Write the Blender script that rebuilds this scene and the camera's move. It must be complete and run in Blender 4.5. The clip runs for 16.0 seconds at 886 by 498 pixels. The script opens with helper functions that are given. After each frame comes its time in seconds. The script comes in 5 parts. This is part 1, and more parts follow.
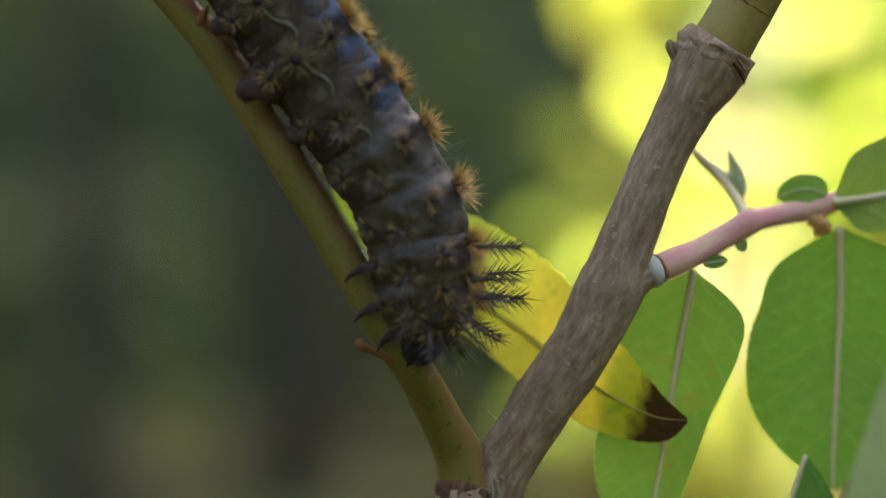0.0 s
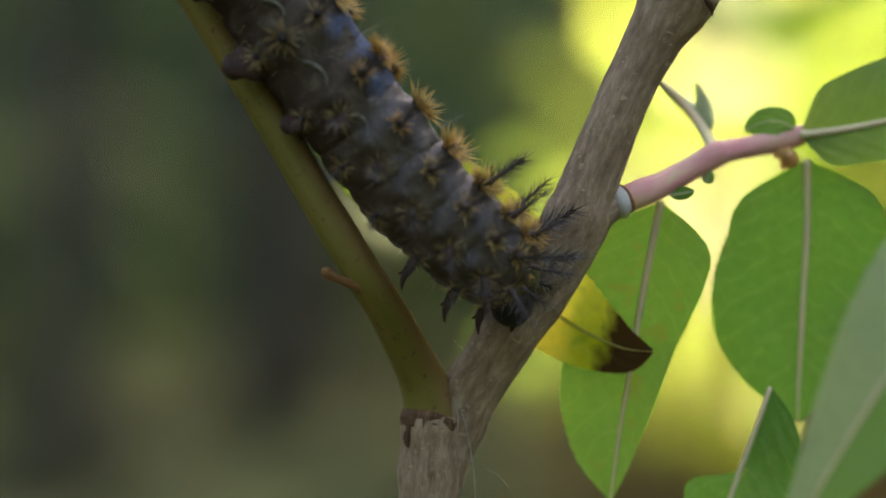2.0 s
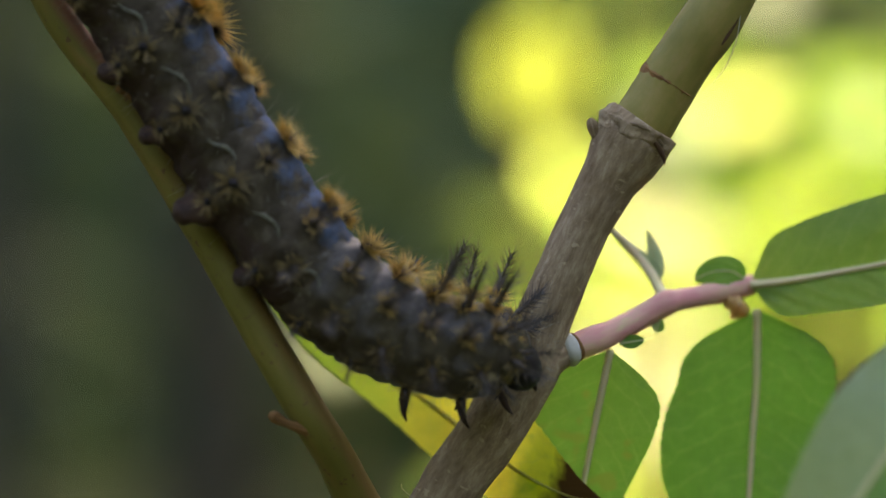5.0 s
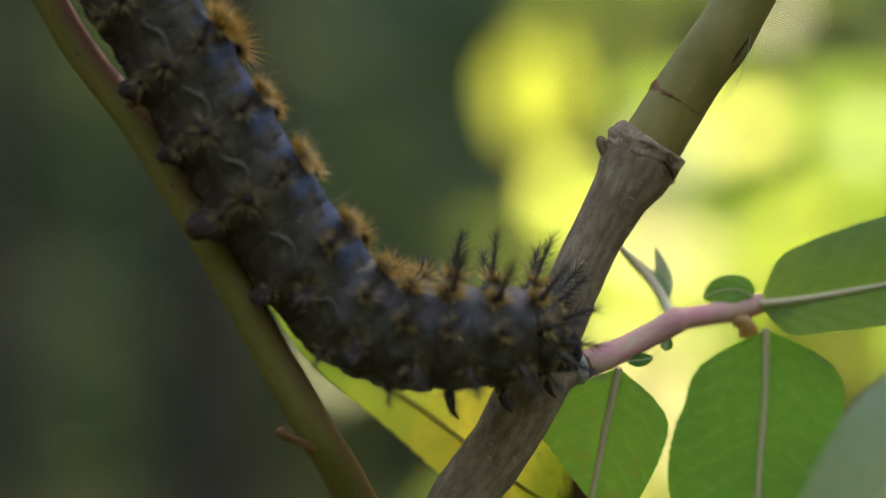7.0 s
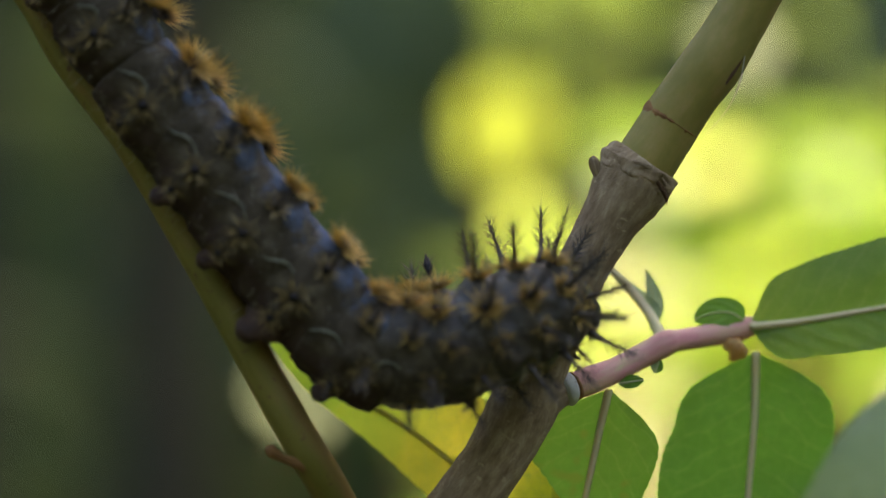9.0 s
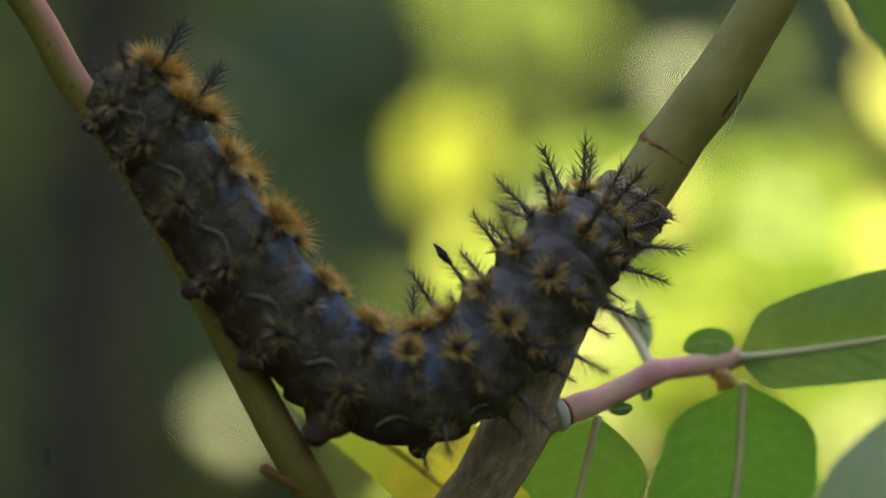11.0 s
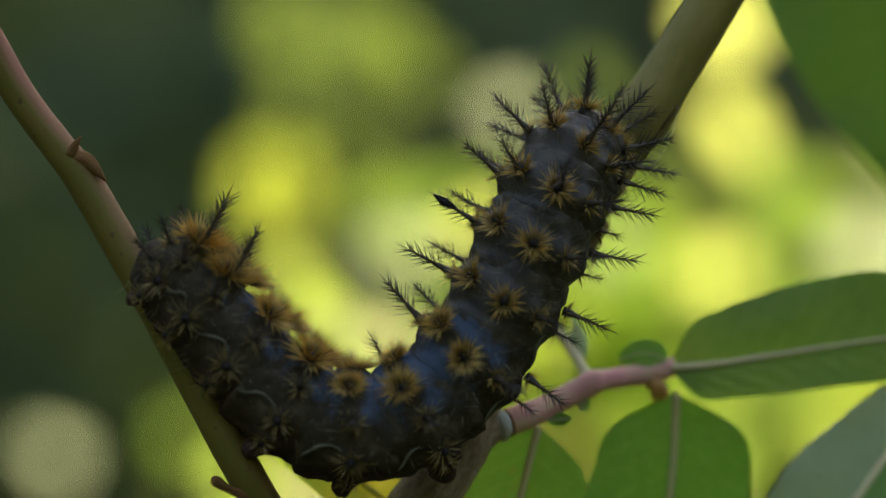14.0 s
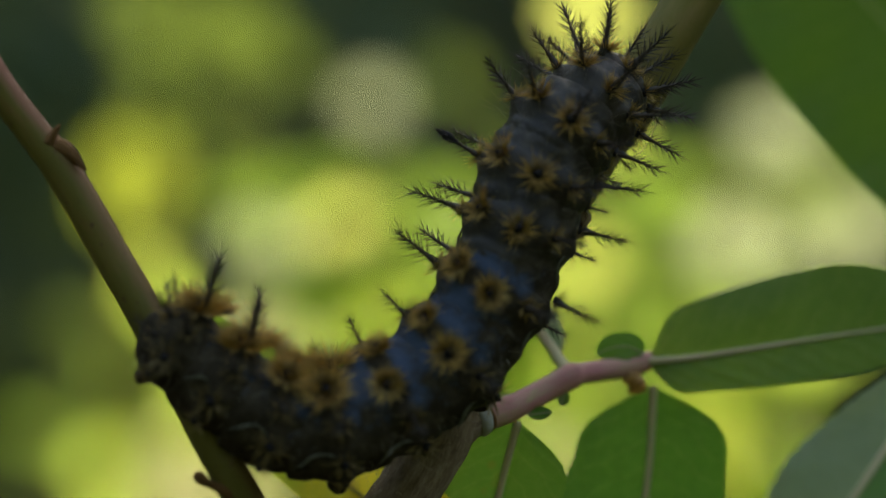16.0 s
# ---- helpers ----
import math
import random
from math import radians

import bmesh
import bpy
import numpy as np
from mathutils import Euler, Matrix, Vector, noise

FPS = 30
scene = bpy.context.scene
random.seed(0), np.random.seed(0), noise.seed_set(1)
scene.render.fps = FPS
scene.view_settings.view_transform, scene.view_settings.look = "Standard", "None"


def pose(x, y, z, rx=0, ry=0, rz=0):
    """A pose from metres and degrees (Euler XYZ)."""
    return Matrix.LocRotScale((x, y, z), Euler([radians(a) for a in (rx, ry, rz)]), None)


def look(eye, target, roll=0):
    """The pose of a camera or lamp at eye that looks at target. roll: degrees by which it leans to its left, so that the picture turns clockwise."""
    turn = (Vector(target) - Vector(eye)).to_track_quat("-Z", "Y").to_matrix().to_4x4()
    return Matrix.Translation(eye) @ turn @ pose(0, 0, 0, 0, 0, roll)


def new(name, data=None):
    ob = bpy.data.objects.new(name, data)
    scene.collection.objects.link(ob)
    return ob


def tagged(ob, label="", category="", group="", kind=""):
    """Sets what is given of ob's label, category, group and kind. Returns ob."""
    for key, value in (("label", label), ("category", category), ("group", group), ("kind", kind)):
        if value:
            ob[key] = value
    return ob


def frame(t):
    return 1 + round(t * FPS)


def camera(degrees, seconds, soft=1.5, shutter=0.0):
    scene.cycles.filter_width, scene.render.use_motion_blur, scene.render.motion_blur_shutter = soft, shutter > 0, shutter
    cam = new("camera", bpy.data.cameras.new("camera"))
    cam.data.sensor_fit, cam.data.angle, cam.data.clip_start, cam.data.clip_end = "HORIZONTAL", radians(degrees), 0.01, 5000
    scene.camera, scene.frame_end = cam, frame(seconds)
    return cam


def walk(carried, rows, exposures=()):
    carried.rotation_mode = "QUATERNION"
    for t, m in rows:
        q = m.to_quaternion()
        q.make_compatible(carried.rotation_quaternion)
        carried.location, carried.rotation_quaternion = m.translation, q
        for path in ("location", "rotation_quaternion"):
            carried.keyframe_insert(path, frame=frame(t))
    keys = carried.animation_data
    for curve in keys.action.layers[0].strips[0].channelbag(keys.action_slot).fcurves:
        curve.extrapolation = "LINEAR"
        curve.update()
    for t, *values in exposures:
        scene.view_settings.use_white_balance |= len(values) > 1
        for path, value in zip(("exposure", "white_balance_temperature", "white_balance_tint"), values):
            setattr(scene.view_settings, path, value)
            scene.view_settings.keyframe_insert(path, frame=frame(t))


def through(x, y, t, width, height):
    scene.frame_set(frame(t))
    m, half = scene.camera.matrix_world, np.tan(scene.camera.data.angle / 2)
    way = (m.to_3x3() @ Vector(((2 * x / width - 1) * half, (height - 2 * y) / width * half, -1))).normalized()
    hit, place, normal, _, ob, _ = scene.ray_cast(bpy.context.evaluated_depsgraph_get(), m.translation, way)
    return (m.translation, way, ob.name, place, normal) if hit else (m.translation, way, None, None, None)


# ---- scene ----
# The camera: a hand-held close view of a forked willow stem, a quarter of a metre away.
cam = camera(16, 16.0)
cam.data.dof.use_dof = True
cam.data.dof.focus_distance = 0.245
cam.data.dof.aperture_fstop = 12.5
PATH = [
    (0.0, look((0.00100, -0.25151, 1.20100), (-0.00598, -0.00174, 1.19290), -1.66)),
    (0.5, look((0.00169, -0.25205, 1.20070), (-0.00509, -0.00231, 1.19145), -1.48)),
    (1.0, look((0.00224, -0.25230, 1.20061), (-0.00431, -0.00262, 1.19000), -1.32)),
    (1.5, look((0.00251, -0.25231, 1.20058), (-0.00380, -0.00269, 1.18828), -1.39)),
    (2.0, look((0.00230, -0.25183, 1.20049), (-0.00348, -0.00225, 1.18727), -1.21)),
    (2.5, look((0.00147, -0.25114, 1.20046), (-0.00350, -0.00149, 1.18822), -0.94)),
    (3.0, look((0.00060, -0.25026, 1.20038), (-0.00338, -0.00051, 1.18990), -0.76)),
    (3.5, look((0.00020, -0.25087, 1.20041), (-0.00158, -0.00098, 1.19325), -0.59)),
    (4.0, look((0.00031, -0.25064, 1.20055), (0.00039, -0.00067, 1.19655), -0.39)),
    (6.5, look((0.00174, -0.25038, 1.19942), (0.00069, -0.00038, 1.19884), -0.26)),
    (7.0, look((-0.00000, -0.24999, 1.20000), (0.00001, 0.00001, 1.20002), -0.01)),
    (7.5, look((0.00012, -0.24968, 1.19985), (0.00036, 0.00031, 1.20126), 0.13)),
    (8.0, look((-0.00008, -0.24961, 1.19938), (0.00104, 0.00038, 1.20197), 0.11)),
    (8.5, look((-0.00121, -0.24890, 1.19878), (0.00088, 0.00107, 1.20166), 0.22)),
    (11.0, look((-0.00828, -0.25107, 1.19784), (0.00110, -0.00132, 1.20353), 1.68)),
    (11.5, look((-0.00971, -0.25233, 1.19778), (0.00196, -0.00267, 1.20359), 1.41)),
    (12.0, look((-0.01162, -0.25294, 1.19787), (0.00248, -0.00340, 1.20343), 1.39)),
    (12.5, look((-0.01385, -0.25292, 1.19732), (0.00265, -0.00355, 1.20366), 1.55)),
    (13.0, look((-0.01671, -0.25330, 1.19690), (0.00322, -0.00421, 1.20466), 1.58)),
    (13.5, look((-0.01888, -0.25254, 1.19643), (0.00447, -0.00378, 1.20497), 1.51)),
    (14.0, look((-0.02091, -0.25309, 1.19544), (0.00540, -0.00465, 1.20460), 1.36)),
    (14.5, look((-0.02486, -0.25177, 1.19591), (0.00530, -0.00379, 1.20563), 1.46)),
    (15.0, look((-0.02807, -0.25134, 1.19478), (0.00598, -0.00390, 1.20537), 1.31)),
    (15.5, look((-0.03090, -0.24922, 1.19498), (0.00672, -0.00227, 1.20503), 1.31)),
    (16.0, look((-0.03320, -0.24763, 1.19521), (0.00743, -0.00111, 1.20411), 1.39)),
]
walk(cam, PATH, exposures=[
    (0.0, 3.72, 7800, 22), (4.0, 3.68, 7800, 21), (7.5, 3.45, 7800, 19), (11.0, 3.38, 7900, 15), (14.0, 2.86, 8000, 10), (16.0, 2.46, 8000, 6)
])

# ---- world and sun ----
SUN_AZ, SUN_EL = radians(30), radians(42)      # clockwise from +y, and height
SUN_WAY = Vector((math.sin(SUN_AZ) * math.cos(SUN_EL), math.cos(SUN_AZ) * math.cos(SUN_EL), math.sin(SUN_EL)))
world = bpy.data.worlds.new("sky")
scene.world = world
world.use_nodes = True
sky = world.node_tree.nodes.new("ShaderNodeTexSky")
sky.sky_type, sky.sun_disc = "NISHITA", False
sky.sun_elevation, sky.sun_rotation = SUN_EL, SUN_AZ
world.node_tree.nodes["Background"].inputs[1].default_value = 0.10
world.node_tree.links.new(sky.outputs[0], world.node_tree.nodes["Background"].inputs[0])
sun = new("sun", bpy.data.lights.new("sun", "SUN"))
sun.data.energy, sun.data.angle, sun.data.color = 1.6, radians(0.6), (1.0, 0.94, 0.84)
sun.matrix_world = look(SUN_WAY * 30, (0, 0, 0))


# ---- materials ----
def nodes_of(name):
    m = bpy.data.materials.new(name)
    m.use_nodes = True
    t = m.node_tree
    return m, t, t.nodes["Principled BSDF"]


def add(t, kind, **values):
    n = t.nodes.new(kind)
    for key, value in values.items():
        n.inputs[key.replace("_", " ")].default_value = value
    return n


def uv_scaled(t, sx, sy):
    """The surface's own coordinates: x round or across it, y along it in metres."""
    uv = t.nodes.new("ShaderNodeUVMap")
    uv.uv_map = "along"
    m = add(t, "ShaderNodeMapping", Scale=(sx, sy, 1))
    t.links.new(uv.outputs[0], m.inputs[0])
    return m.outputs[0]


def noise_of(t, vec, scale, detail=4.0, rough=0.6):
    n = add(t, "ShaderNodeTexNoise", Scale=scale, Detail=detail, Roughness=rough)
    if vec is not None:
        t.links.new(vec, n.inputs["Vector"])
    return n.outputs[0]


def ramp(t, fac, stops):
    r = t.nodes.new("ShaderNodeValToRGB")
    e = r.color_ramp.elements
    while len(e) < len(stops):
        e.new(0.5)
    for k, (at, c) in zip(e, stops):
        k.position, k.color = at, (*c, 1)
    t.links.new(fac, r.inputs[0])
    return r.outputs[0]


def blend(t, fac, a, b, how="MIX"):
    m = t.nodes.new("ShaderNodeMix")
    m.data_type, m.blend_type = "RGBA", how
    if isinstance(fac, float):
        m.inputs[0].default_value = fac
    else:
        t.links.new(fac, m.inputs[0])
    for k, v in ((6, a), (7, b)):
        if isinstance(v, tuple):
            m.inputs[k].default_value = (*v, 1)
        else:
            t.links.new(v, m.inputs[k])
    return m.outputs[2]


def bump(t, p, height, strength, distance):
    b = add(t, "ShaderNodeBump", Strength=strength, Distance=distance)
    t.links.new(height, b.inputs["Height"])
    t.links.new(b.outputs[0], p.inputs["Normal"])


def object_vec(t):
    return t.nodes.new("ShaderNodeTexCoord").outputs["Object"]


def bark(name, stops, streak=5.0, along=220.0, depth=0.0004, rough=0.75, spots=None, flush=None, blush=None):
    m, t, p = nodes_of(name)
    v = uv_scaled(t, streak, along)
    n = noise_of(t, v, 2.2, 6, 0.65)
    c = ramp(t, n, stops)
    n2 = noise_of(t, object_vec(t), 260, 3)
    c = blend(t, ramp(t, n2, [(0.35, (0, 0, 0)), (0.75, (0.5, 0.5, 0.5))]), c, stops[0][1])
    if spots:
        n3 = noise_of(t, uv_scaled(t, 9, 1100), 1.2, 2)
        c = blend(t, ramp(t, n3, [(0.62, (0, 0, 0)), (0.70, (0.8, 0.8, 0.8))]), c, spots)
    if flush:                                       # redder on the faces turned the given way
        way, colour = flush
        dot = t.nodes.new("ShaderNodeVectorMath")
        dot.operation = "DOT_PRODUCT"
        t.links.new(t.nodes.new("ShaderNodeNewGeometry").outputs["Normal"], dot.inputs[0])
        dot.inputs[1].default_value = way
        mixed = t.nodes.new("ShaderNodeMath")
        mixed.operation, mixed.inputs[1].default_value = "MULTIPLY_ADD", 0.6
        t.links.new(n, mixed.inputs[0])
        t.links.new(dot.outputs["Value"], mixed.inputs[2])
        c = blend(t, ramp(t, mixed.outputs[0], [(0.45, (0, 0, 0)), (1.15, (0.45, 0.45, 0.45))]), c, colour)
    if blush:                                       # the young end of the stem is redder
        start, end, colour = blush
        xyz = t.nodes.new("ShaderNodeSeparateXYZ")
        t.links.new(uv_scaled(t, 1, 1), xyz.inputs[0])
        to = t.nodes.new("ShaderNodeMapRange")
        to.inputs[1].default_value, to.inputs[2].default_value, to.inputs[4].default_value = start, end, 0.8
        t.links.new(xyz.outputs[1], to.inputs[0])
        both = t.nodes.new("ShaderNodeMath")
        both.operation = "MULTIPLY"
        t.links.new(ramp(t, mixed.outputs[0], [(0.30, (0, 0, 0)), (0.85, (1, 1, 1))]), both.inputs[0])
        t.links.new(to.outputs[0], both.inputs[1])
        c = blend(t, both.outputs[0], c, colour)
    t.links.new(c, p.inputs["Base Color"])
    p.inputs["Roughness"].default_value = rough
    p.inputs["Specular IOR Level"].default_value = 0.2
    fine = noise_of(t, uv_scaled(t, streak * 3, along * 2), 3.0, 6, 0.7)
    bump(t, p, fine, 0.7, depth)
    return m


BARK = bark("grey_brown_bark", [(0.28, (0.15, 0.09, 0.044)), (0.5, (0.31, 0.208, 0.113)), (0.72, (0.51, 0.375, 0.225))],
            spots=(0.44, 0.32, 0.18), streak=9.0, along=200.0, depth=0.00045)
OLD_BARK = bark("dark_node_bark", [(0.3, (0.05, 0.022, 0.010)), (0.55, (0.15, 0.075, 0.032)), (0.8, (0.30, 0.18, 0.085))],
                streak=14.0, along=120.0, depth=0.0006)
GREEN_STEM = bark("olive_green_stem", [(0.25, (0.115, 0.098, 0.016)), (0.5, (0.155, 0.12, 0.022)), (0.75, (0.215, 0.115, 0.034))],
                  streak=2.0, along=60, depth=0.00008, rough=0.6, spots=(0.10, 0.045, 0.02),
                  flush=((0.8, 0.0, 0.55), (0.22, 0.10, 0.042)), blush=(0.034, 0.052, (0.31, 0.115, 0.07)))
TAN_STEM = bark("tan_green_stem", [(0.25, (0.17, 0.145, 0.032)), (0.5, (0.25, 0.19, 0.048)), (0.75, (0.35, 0.22, 0.085))],
                streak=2.5, along=80, depth=0.0001, rough=0.5)
PINK = bark("pink_shoot", [(0.3, (0.56, 0.18, 0.18)), (0.5, (0.58, 0.30, 0.21)), (0.72, (0.50, 0.48, 0.18))],
            streak=1.5, along=70, depth=0.00015, rough=0.5)
BUD = bark("red_brown_bud", [(0.3, (0.13, 0.058, 0.018)), (0.55, (0.27, 0.125, 0.04)), (0.8, (0.42, 0.22, 0.08))], depth=0.0003)
TRUNK = bark("forest_trunk_bark", [(0.3, (0.042, 0.038, 0.025)), (0.55, (0.085, 0.074, 0.048)), (0.8, (0.14, 0.12, 0.08))],
             streak=8, along=6, depth=0.01)


def leaf_material(name, green, green2, through_colour, through=0.45, vein=(0.30, 0.32, 0.10), spots=None, veins=420.0, rough=0.45, tip=None, vary=None, fleck=0.66, lines=0.28, fade=None, half=None):
    m, t, p = nodes_of(name)
    n = noise_of(t, object_vec(t), 130, 4)
    c = ramp(t, n, [(0.3, green), (0.7, green2)])
    uv = t.nodes.new("ShaderNodeUVMap")
    uv.uv_map = "along"
    s = t.nodes.new("ShaderNodeSeparateXYZ")
    t.links.new(uv.outputs[0], s.inputs[0])
    side = t.nodes.new("ShaderNodeMath")
    side.operation = "ABSOLUTE"
    t.links.new(s.outputs[0], side.inputs[0])
    slope = t.nodes.new("ShaderNodeMath")          # side veins run forward towards the rim
    slope.operation, slope.inputs[1].default_value = "MULTIPLY_ADD", -0.0045
    t.links.new(side.outputs[0], slope.inputs[0])
    t.links.new(s.outputs[1], slope.inputs[2])
    wob = t.nodes.new("ShaderNodeMath")
    wob.operation, wob.inputs[1].default_value = "MULTIPLY_ADD", 0.003
    t.links.new(noise_of(t, object_vec(t), 300, 2), wob.inputs[0])
    t.links.new(slope.outputs[0], wob.inputs[2])
    sine = t.nodes.new("ShaderNodeMath")
    sine.operation, sine.inputs[1].default_value = "MULTIPLY", veins * 6.2832
    t.links.new(wob.outputs[0], sine.inputs[0])
    wave = t.nodes.new("ShaderNodeMath")
    wave.operation = "SINE"
    t.links.new(sine.outputs[0], wave.inputs[0])
    line = ramp(t, wave.outputs[0], [(0.86, (0, 0, 0)), (1.0, (lines,) * 3)])
    c = blend(t, line, c, vein)
    net = t.nodes.new("ShaderNodeTexVoronoi")       # the net of fine veins between the side veins
    net.feature, net.inputs["Scale"].default_value = "DISTANCE_TO_EDGE", veins * 1.7
    t.links.new(object_vec(t), net.inputs["Vector"])
    c = blend(t, ramp(t, net.outputs["Distance"], [(0.0, (lines * 0.6,) * 3), (0.08, (0, 0, 0))]), c, vein)
    mott = noise_of(t, object_vec(t), 900, 3)
    c = blend(t, ramp(t, mott, [(0.42, (0, 0, 0)), (0.75, (0.6, 0.6, 0.6))]), c, tuple(v * 0.7 for v in green))
    if spots:
        big = noise_of(t, object_vec(t), 330, 2)
        c = blend(t, ramp(t, big, [(fleck, (0, 0, 0)), (fleck + 0.07, (0.85, 0.85, 0.85))]), c, spots)
    if half:                                       # the other half of the blade is painted green, as if lit through
        other = t.nodes.new("ShaderNodeMath")
        other.operation, other.inputs[1].default_value = "LESS_THAN", 0.0
        t.links.new(s.outputs[0], other.inputs[0])
        c = blend(t, other.outputs[0], c, half)
    tc = None
    if fade:                                       # still green towards its foot, yellowing in blotches
        first, final, young, young_light = fade
        on = t.nodes.new("ShaderNodeMath")
        on.operation, on.inputs[1].default_value = "MULTIPLY_ADD", 0.012
        t.links.new(noise_of(t, object_vec(t), 260, 4), on.inputs[0])
        t.links.new(s.outputs[1], on.inputs[2])
        ripe = t.nodes.new("ShaderNodeMapRange")
        ripe.inputs[1].default_value, ripe.inputs[2].default_value = first, final
        t.links.new(on.outputs[0], ripe.inputs[0])
        c = blend(t, ripe.outputs[0], young, c)
        through_colour = blend(t, ripe.outputs[0], young_light, through_colour)
    if tip:                                        # withered end of the blade, from a length on
        start, brown = tip
        along = t.nodes.new("ShaderNodeMath")
        along.operation, along.inputs[1].default_value = "MULTIPLY_ADD", 0.0034
        t.links.new(noise_of(t, object_vec(t), 420, 3), along.inputs[0])
        t.links.new(s.outputs[1], along.inputs[2])
        edge = t.nodes.new("ShaderNodeMapRange")
        edge.inputs[1].default_value, edge.inputs[2].default_value = start, start + 0.0014
        t.links.new(along.outputs[0], edge.inputs[0])
        c = blend(t, edge.outputs[0], c, brown)
        tc = blend(t, edge.outputs[0], blend(t, 0.5, through_colour, c), (0.09, 0.035, 0.012))
    t.links.new(c, p.inputs["Base Color"])
    p.inputs["Roughness"].default_value = rough
    p.inputs["Specular IOR Level"].default_value = 0.3
    relief = t.nodes.new("ShaderNodeMath")
    relief.operation, relief.inputs[1].default_value = "MULTIPLY_ADD", lines
    t.links.new(wave.outputs[0], relief.inputs[0])
    t.links.new(noise_of(t, object_vec(t), 800, 4), relief.inputs[2])
    bump(t, p, relief.outputs[0], 0.55, 0.00022)
    lit = t.nodes.new("ShaderNodeBsdfTranslucent")
    if tc is None and not vary:
        tc = blend(t, 0.4, through_colour, c)
    if vary:
        tc = ramp(t, t.nodes.new("ShaderNodeObjectInfo").outputs["Random"], vary)
    if tc is None:
        lit.inputs[0].default_value = (*through_colour, 1)
    else:
        t.links.new(tc, lit.inputs[0])
    mix = t.nodes.new("ShaderNodeMixShader")
    mix.inputs[0].default_value = through
    t.links.new(p.outputs[0], mix.inputs[1])
    t.links.new(lit.outputs[0], mix.inputs[2])
    t.links.new(mix.outputs[0], t.nodes["Material Output"].inputs[0])
    return m


LEAF = leaf_material("willow_leaf", (0.045, 0.13, 0.02), (0.10, 0.21, 0.035), (0.31, 0.76, 0.06), 0.46)
LEAF_SPOT = leaf_material("spotted_willow_leaf", (0.06, 0.15, 0.022), (0.14, 0.24, 0.04), (0.42, 0.86, 0.08), 0.48, spots=(0.17, 0.10, 0.02), fleck=0.60)
LEAF_LIGHT = leaf_material("light_green_leaf", (0.07, 0.15, 0.022), (0.15, 0.24, 0.04), (0.54, 0.86, 0.10), 0.5)
LEAF_YOUNG = leaf_material("pale_young_leaf", (0.26, 0.34, 0.2), (0.34, 0.42, 0.27), (0.62, 0.75, 0.4), 0.6, rough=0.4)
# pale grey is painted sky sheen; the lit-through half is painted green
LEAF_GREY = leaf_material("sheen_painted_leaf", (0.23, 0.28, 0.14), (0.30, 0.34, 0.18), (0.50, 0.72, 0.18), 0.42, rough=0.4, lines=0.12, half=(0.075, 0.20, 0.03))
LEAF_DARK = leaf_material("dark_green_leaf", (0.055, 0.13, 0.022), (0.07, 0.155, 0.028), (0.28, 0.55, 0.05), 0.5)
LEAF_YELLOW = leaf_material("yellowing_leaf", (0.70, 0.54, 0.035), (0.95, 0.70, 0.045), (1.0, 0.90, 0.10), 0.72,
                            vein=(0.60, 0.46, 0.12), spots=(0.30, 0.33, 0.03), fleck=0.62, tip=(0.0352, (0.10, 0.045, 0.016)), fade=(0.019, 0.031, (0.24, 0.33, 0.03), (0.60, 0.84, 0.08)))
# shrub leaves from glaring to shaded: the light on each is painted into its colour
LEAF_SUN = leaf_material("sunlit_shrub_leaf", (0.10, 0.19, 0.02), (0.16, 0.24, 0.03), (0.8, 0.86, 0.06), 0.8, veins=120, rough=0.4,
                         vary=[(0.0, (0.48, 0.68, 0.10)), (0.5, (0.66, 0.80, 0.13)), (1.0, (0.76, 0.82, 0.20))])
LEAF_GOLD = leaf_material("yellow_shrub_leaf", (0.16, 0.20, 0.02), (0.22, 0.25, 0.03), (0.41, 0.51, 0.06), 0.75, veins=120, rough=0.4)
LEAF_GLARE = leaf_material("glaring_shrub_leaf", (0.30, 0.34, 0.10), (0.36, 0.38, 0.14), (0.90, 0.92, 0.48), 0.88, veins=120, rough=0.4)
LEAF_MID = leaf_material("half_lit_shrub_leaf", (0.08, 0.16, 0.02), (0.12, 0.20, 0.03), (0.34, 0.54, 0.07), 0.6, veins=120, rough=0.4)
LEAF_DIM = leaf_material("dim_shrub_leaf", (0.09, 0.16, 0.02), (0.13, 0.19, 0.03), (0.20, 0.29, 0.05), 0.5, veins=120, rough=0.45)
LEAF_SHADE = leaf_material("shaded_shrub_leaf", (0.08, 0.14, 0.02), (0.12, 0.18, 0.03), (0.20, 0.28, 0.05), 0.5, veins=120, rough=0.45)
LEAF_PALE = leaf_material("sky_lit_shrub_leaf", (0.34, 0.40, 0.2), (0.42, 0.47, 0.27), (0.52, 0.60, 0.33), 0.62, veins=120, rough=0.35)
LEAF_FAR = leaf_material("woodland_leaf", (0.056, 0.102, 0.042), (0.086, 0.14, 0.058), (0.09, 0.13, 0.04), 0.3, veins=40, rough=0.9)
LEAF_FAR.node_tree.nodes["Principled BSDF"].inputs["Specular IOR Level"].default_value = 0.1


def plain(name, a, b, scale, rough=0.5, spec=0.5, depth=0.0, coat=0.0):
    m, t, p = nodes_of(name)
    n = noise_of(t, object_vec(t), scale, 5)
    t.links.new(ramp(t, n, [(0.3, a), (0.7, b)]), p.inputs["Base Color"])
    p.inputs["Roughness"].default_value = rough
    p.inputs["Specular IOR Level"].default_value = spec
    p.inputs["Coat Weight"].default_value = coat
    if depth:
        bump(t, p, noise_of(t, object_vec(t), scale * 3, 4), 0.8, depth)
    return m


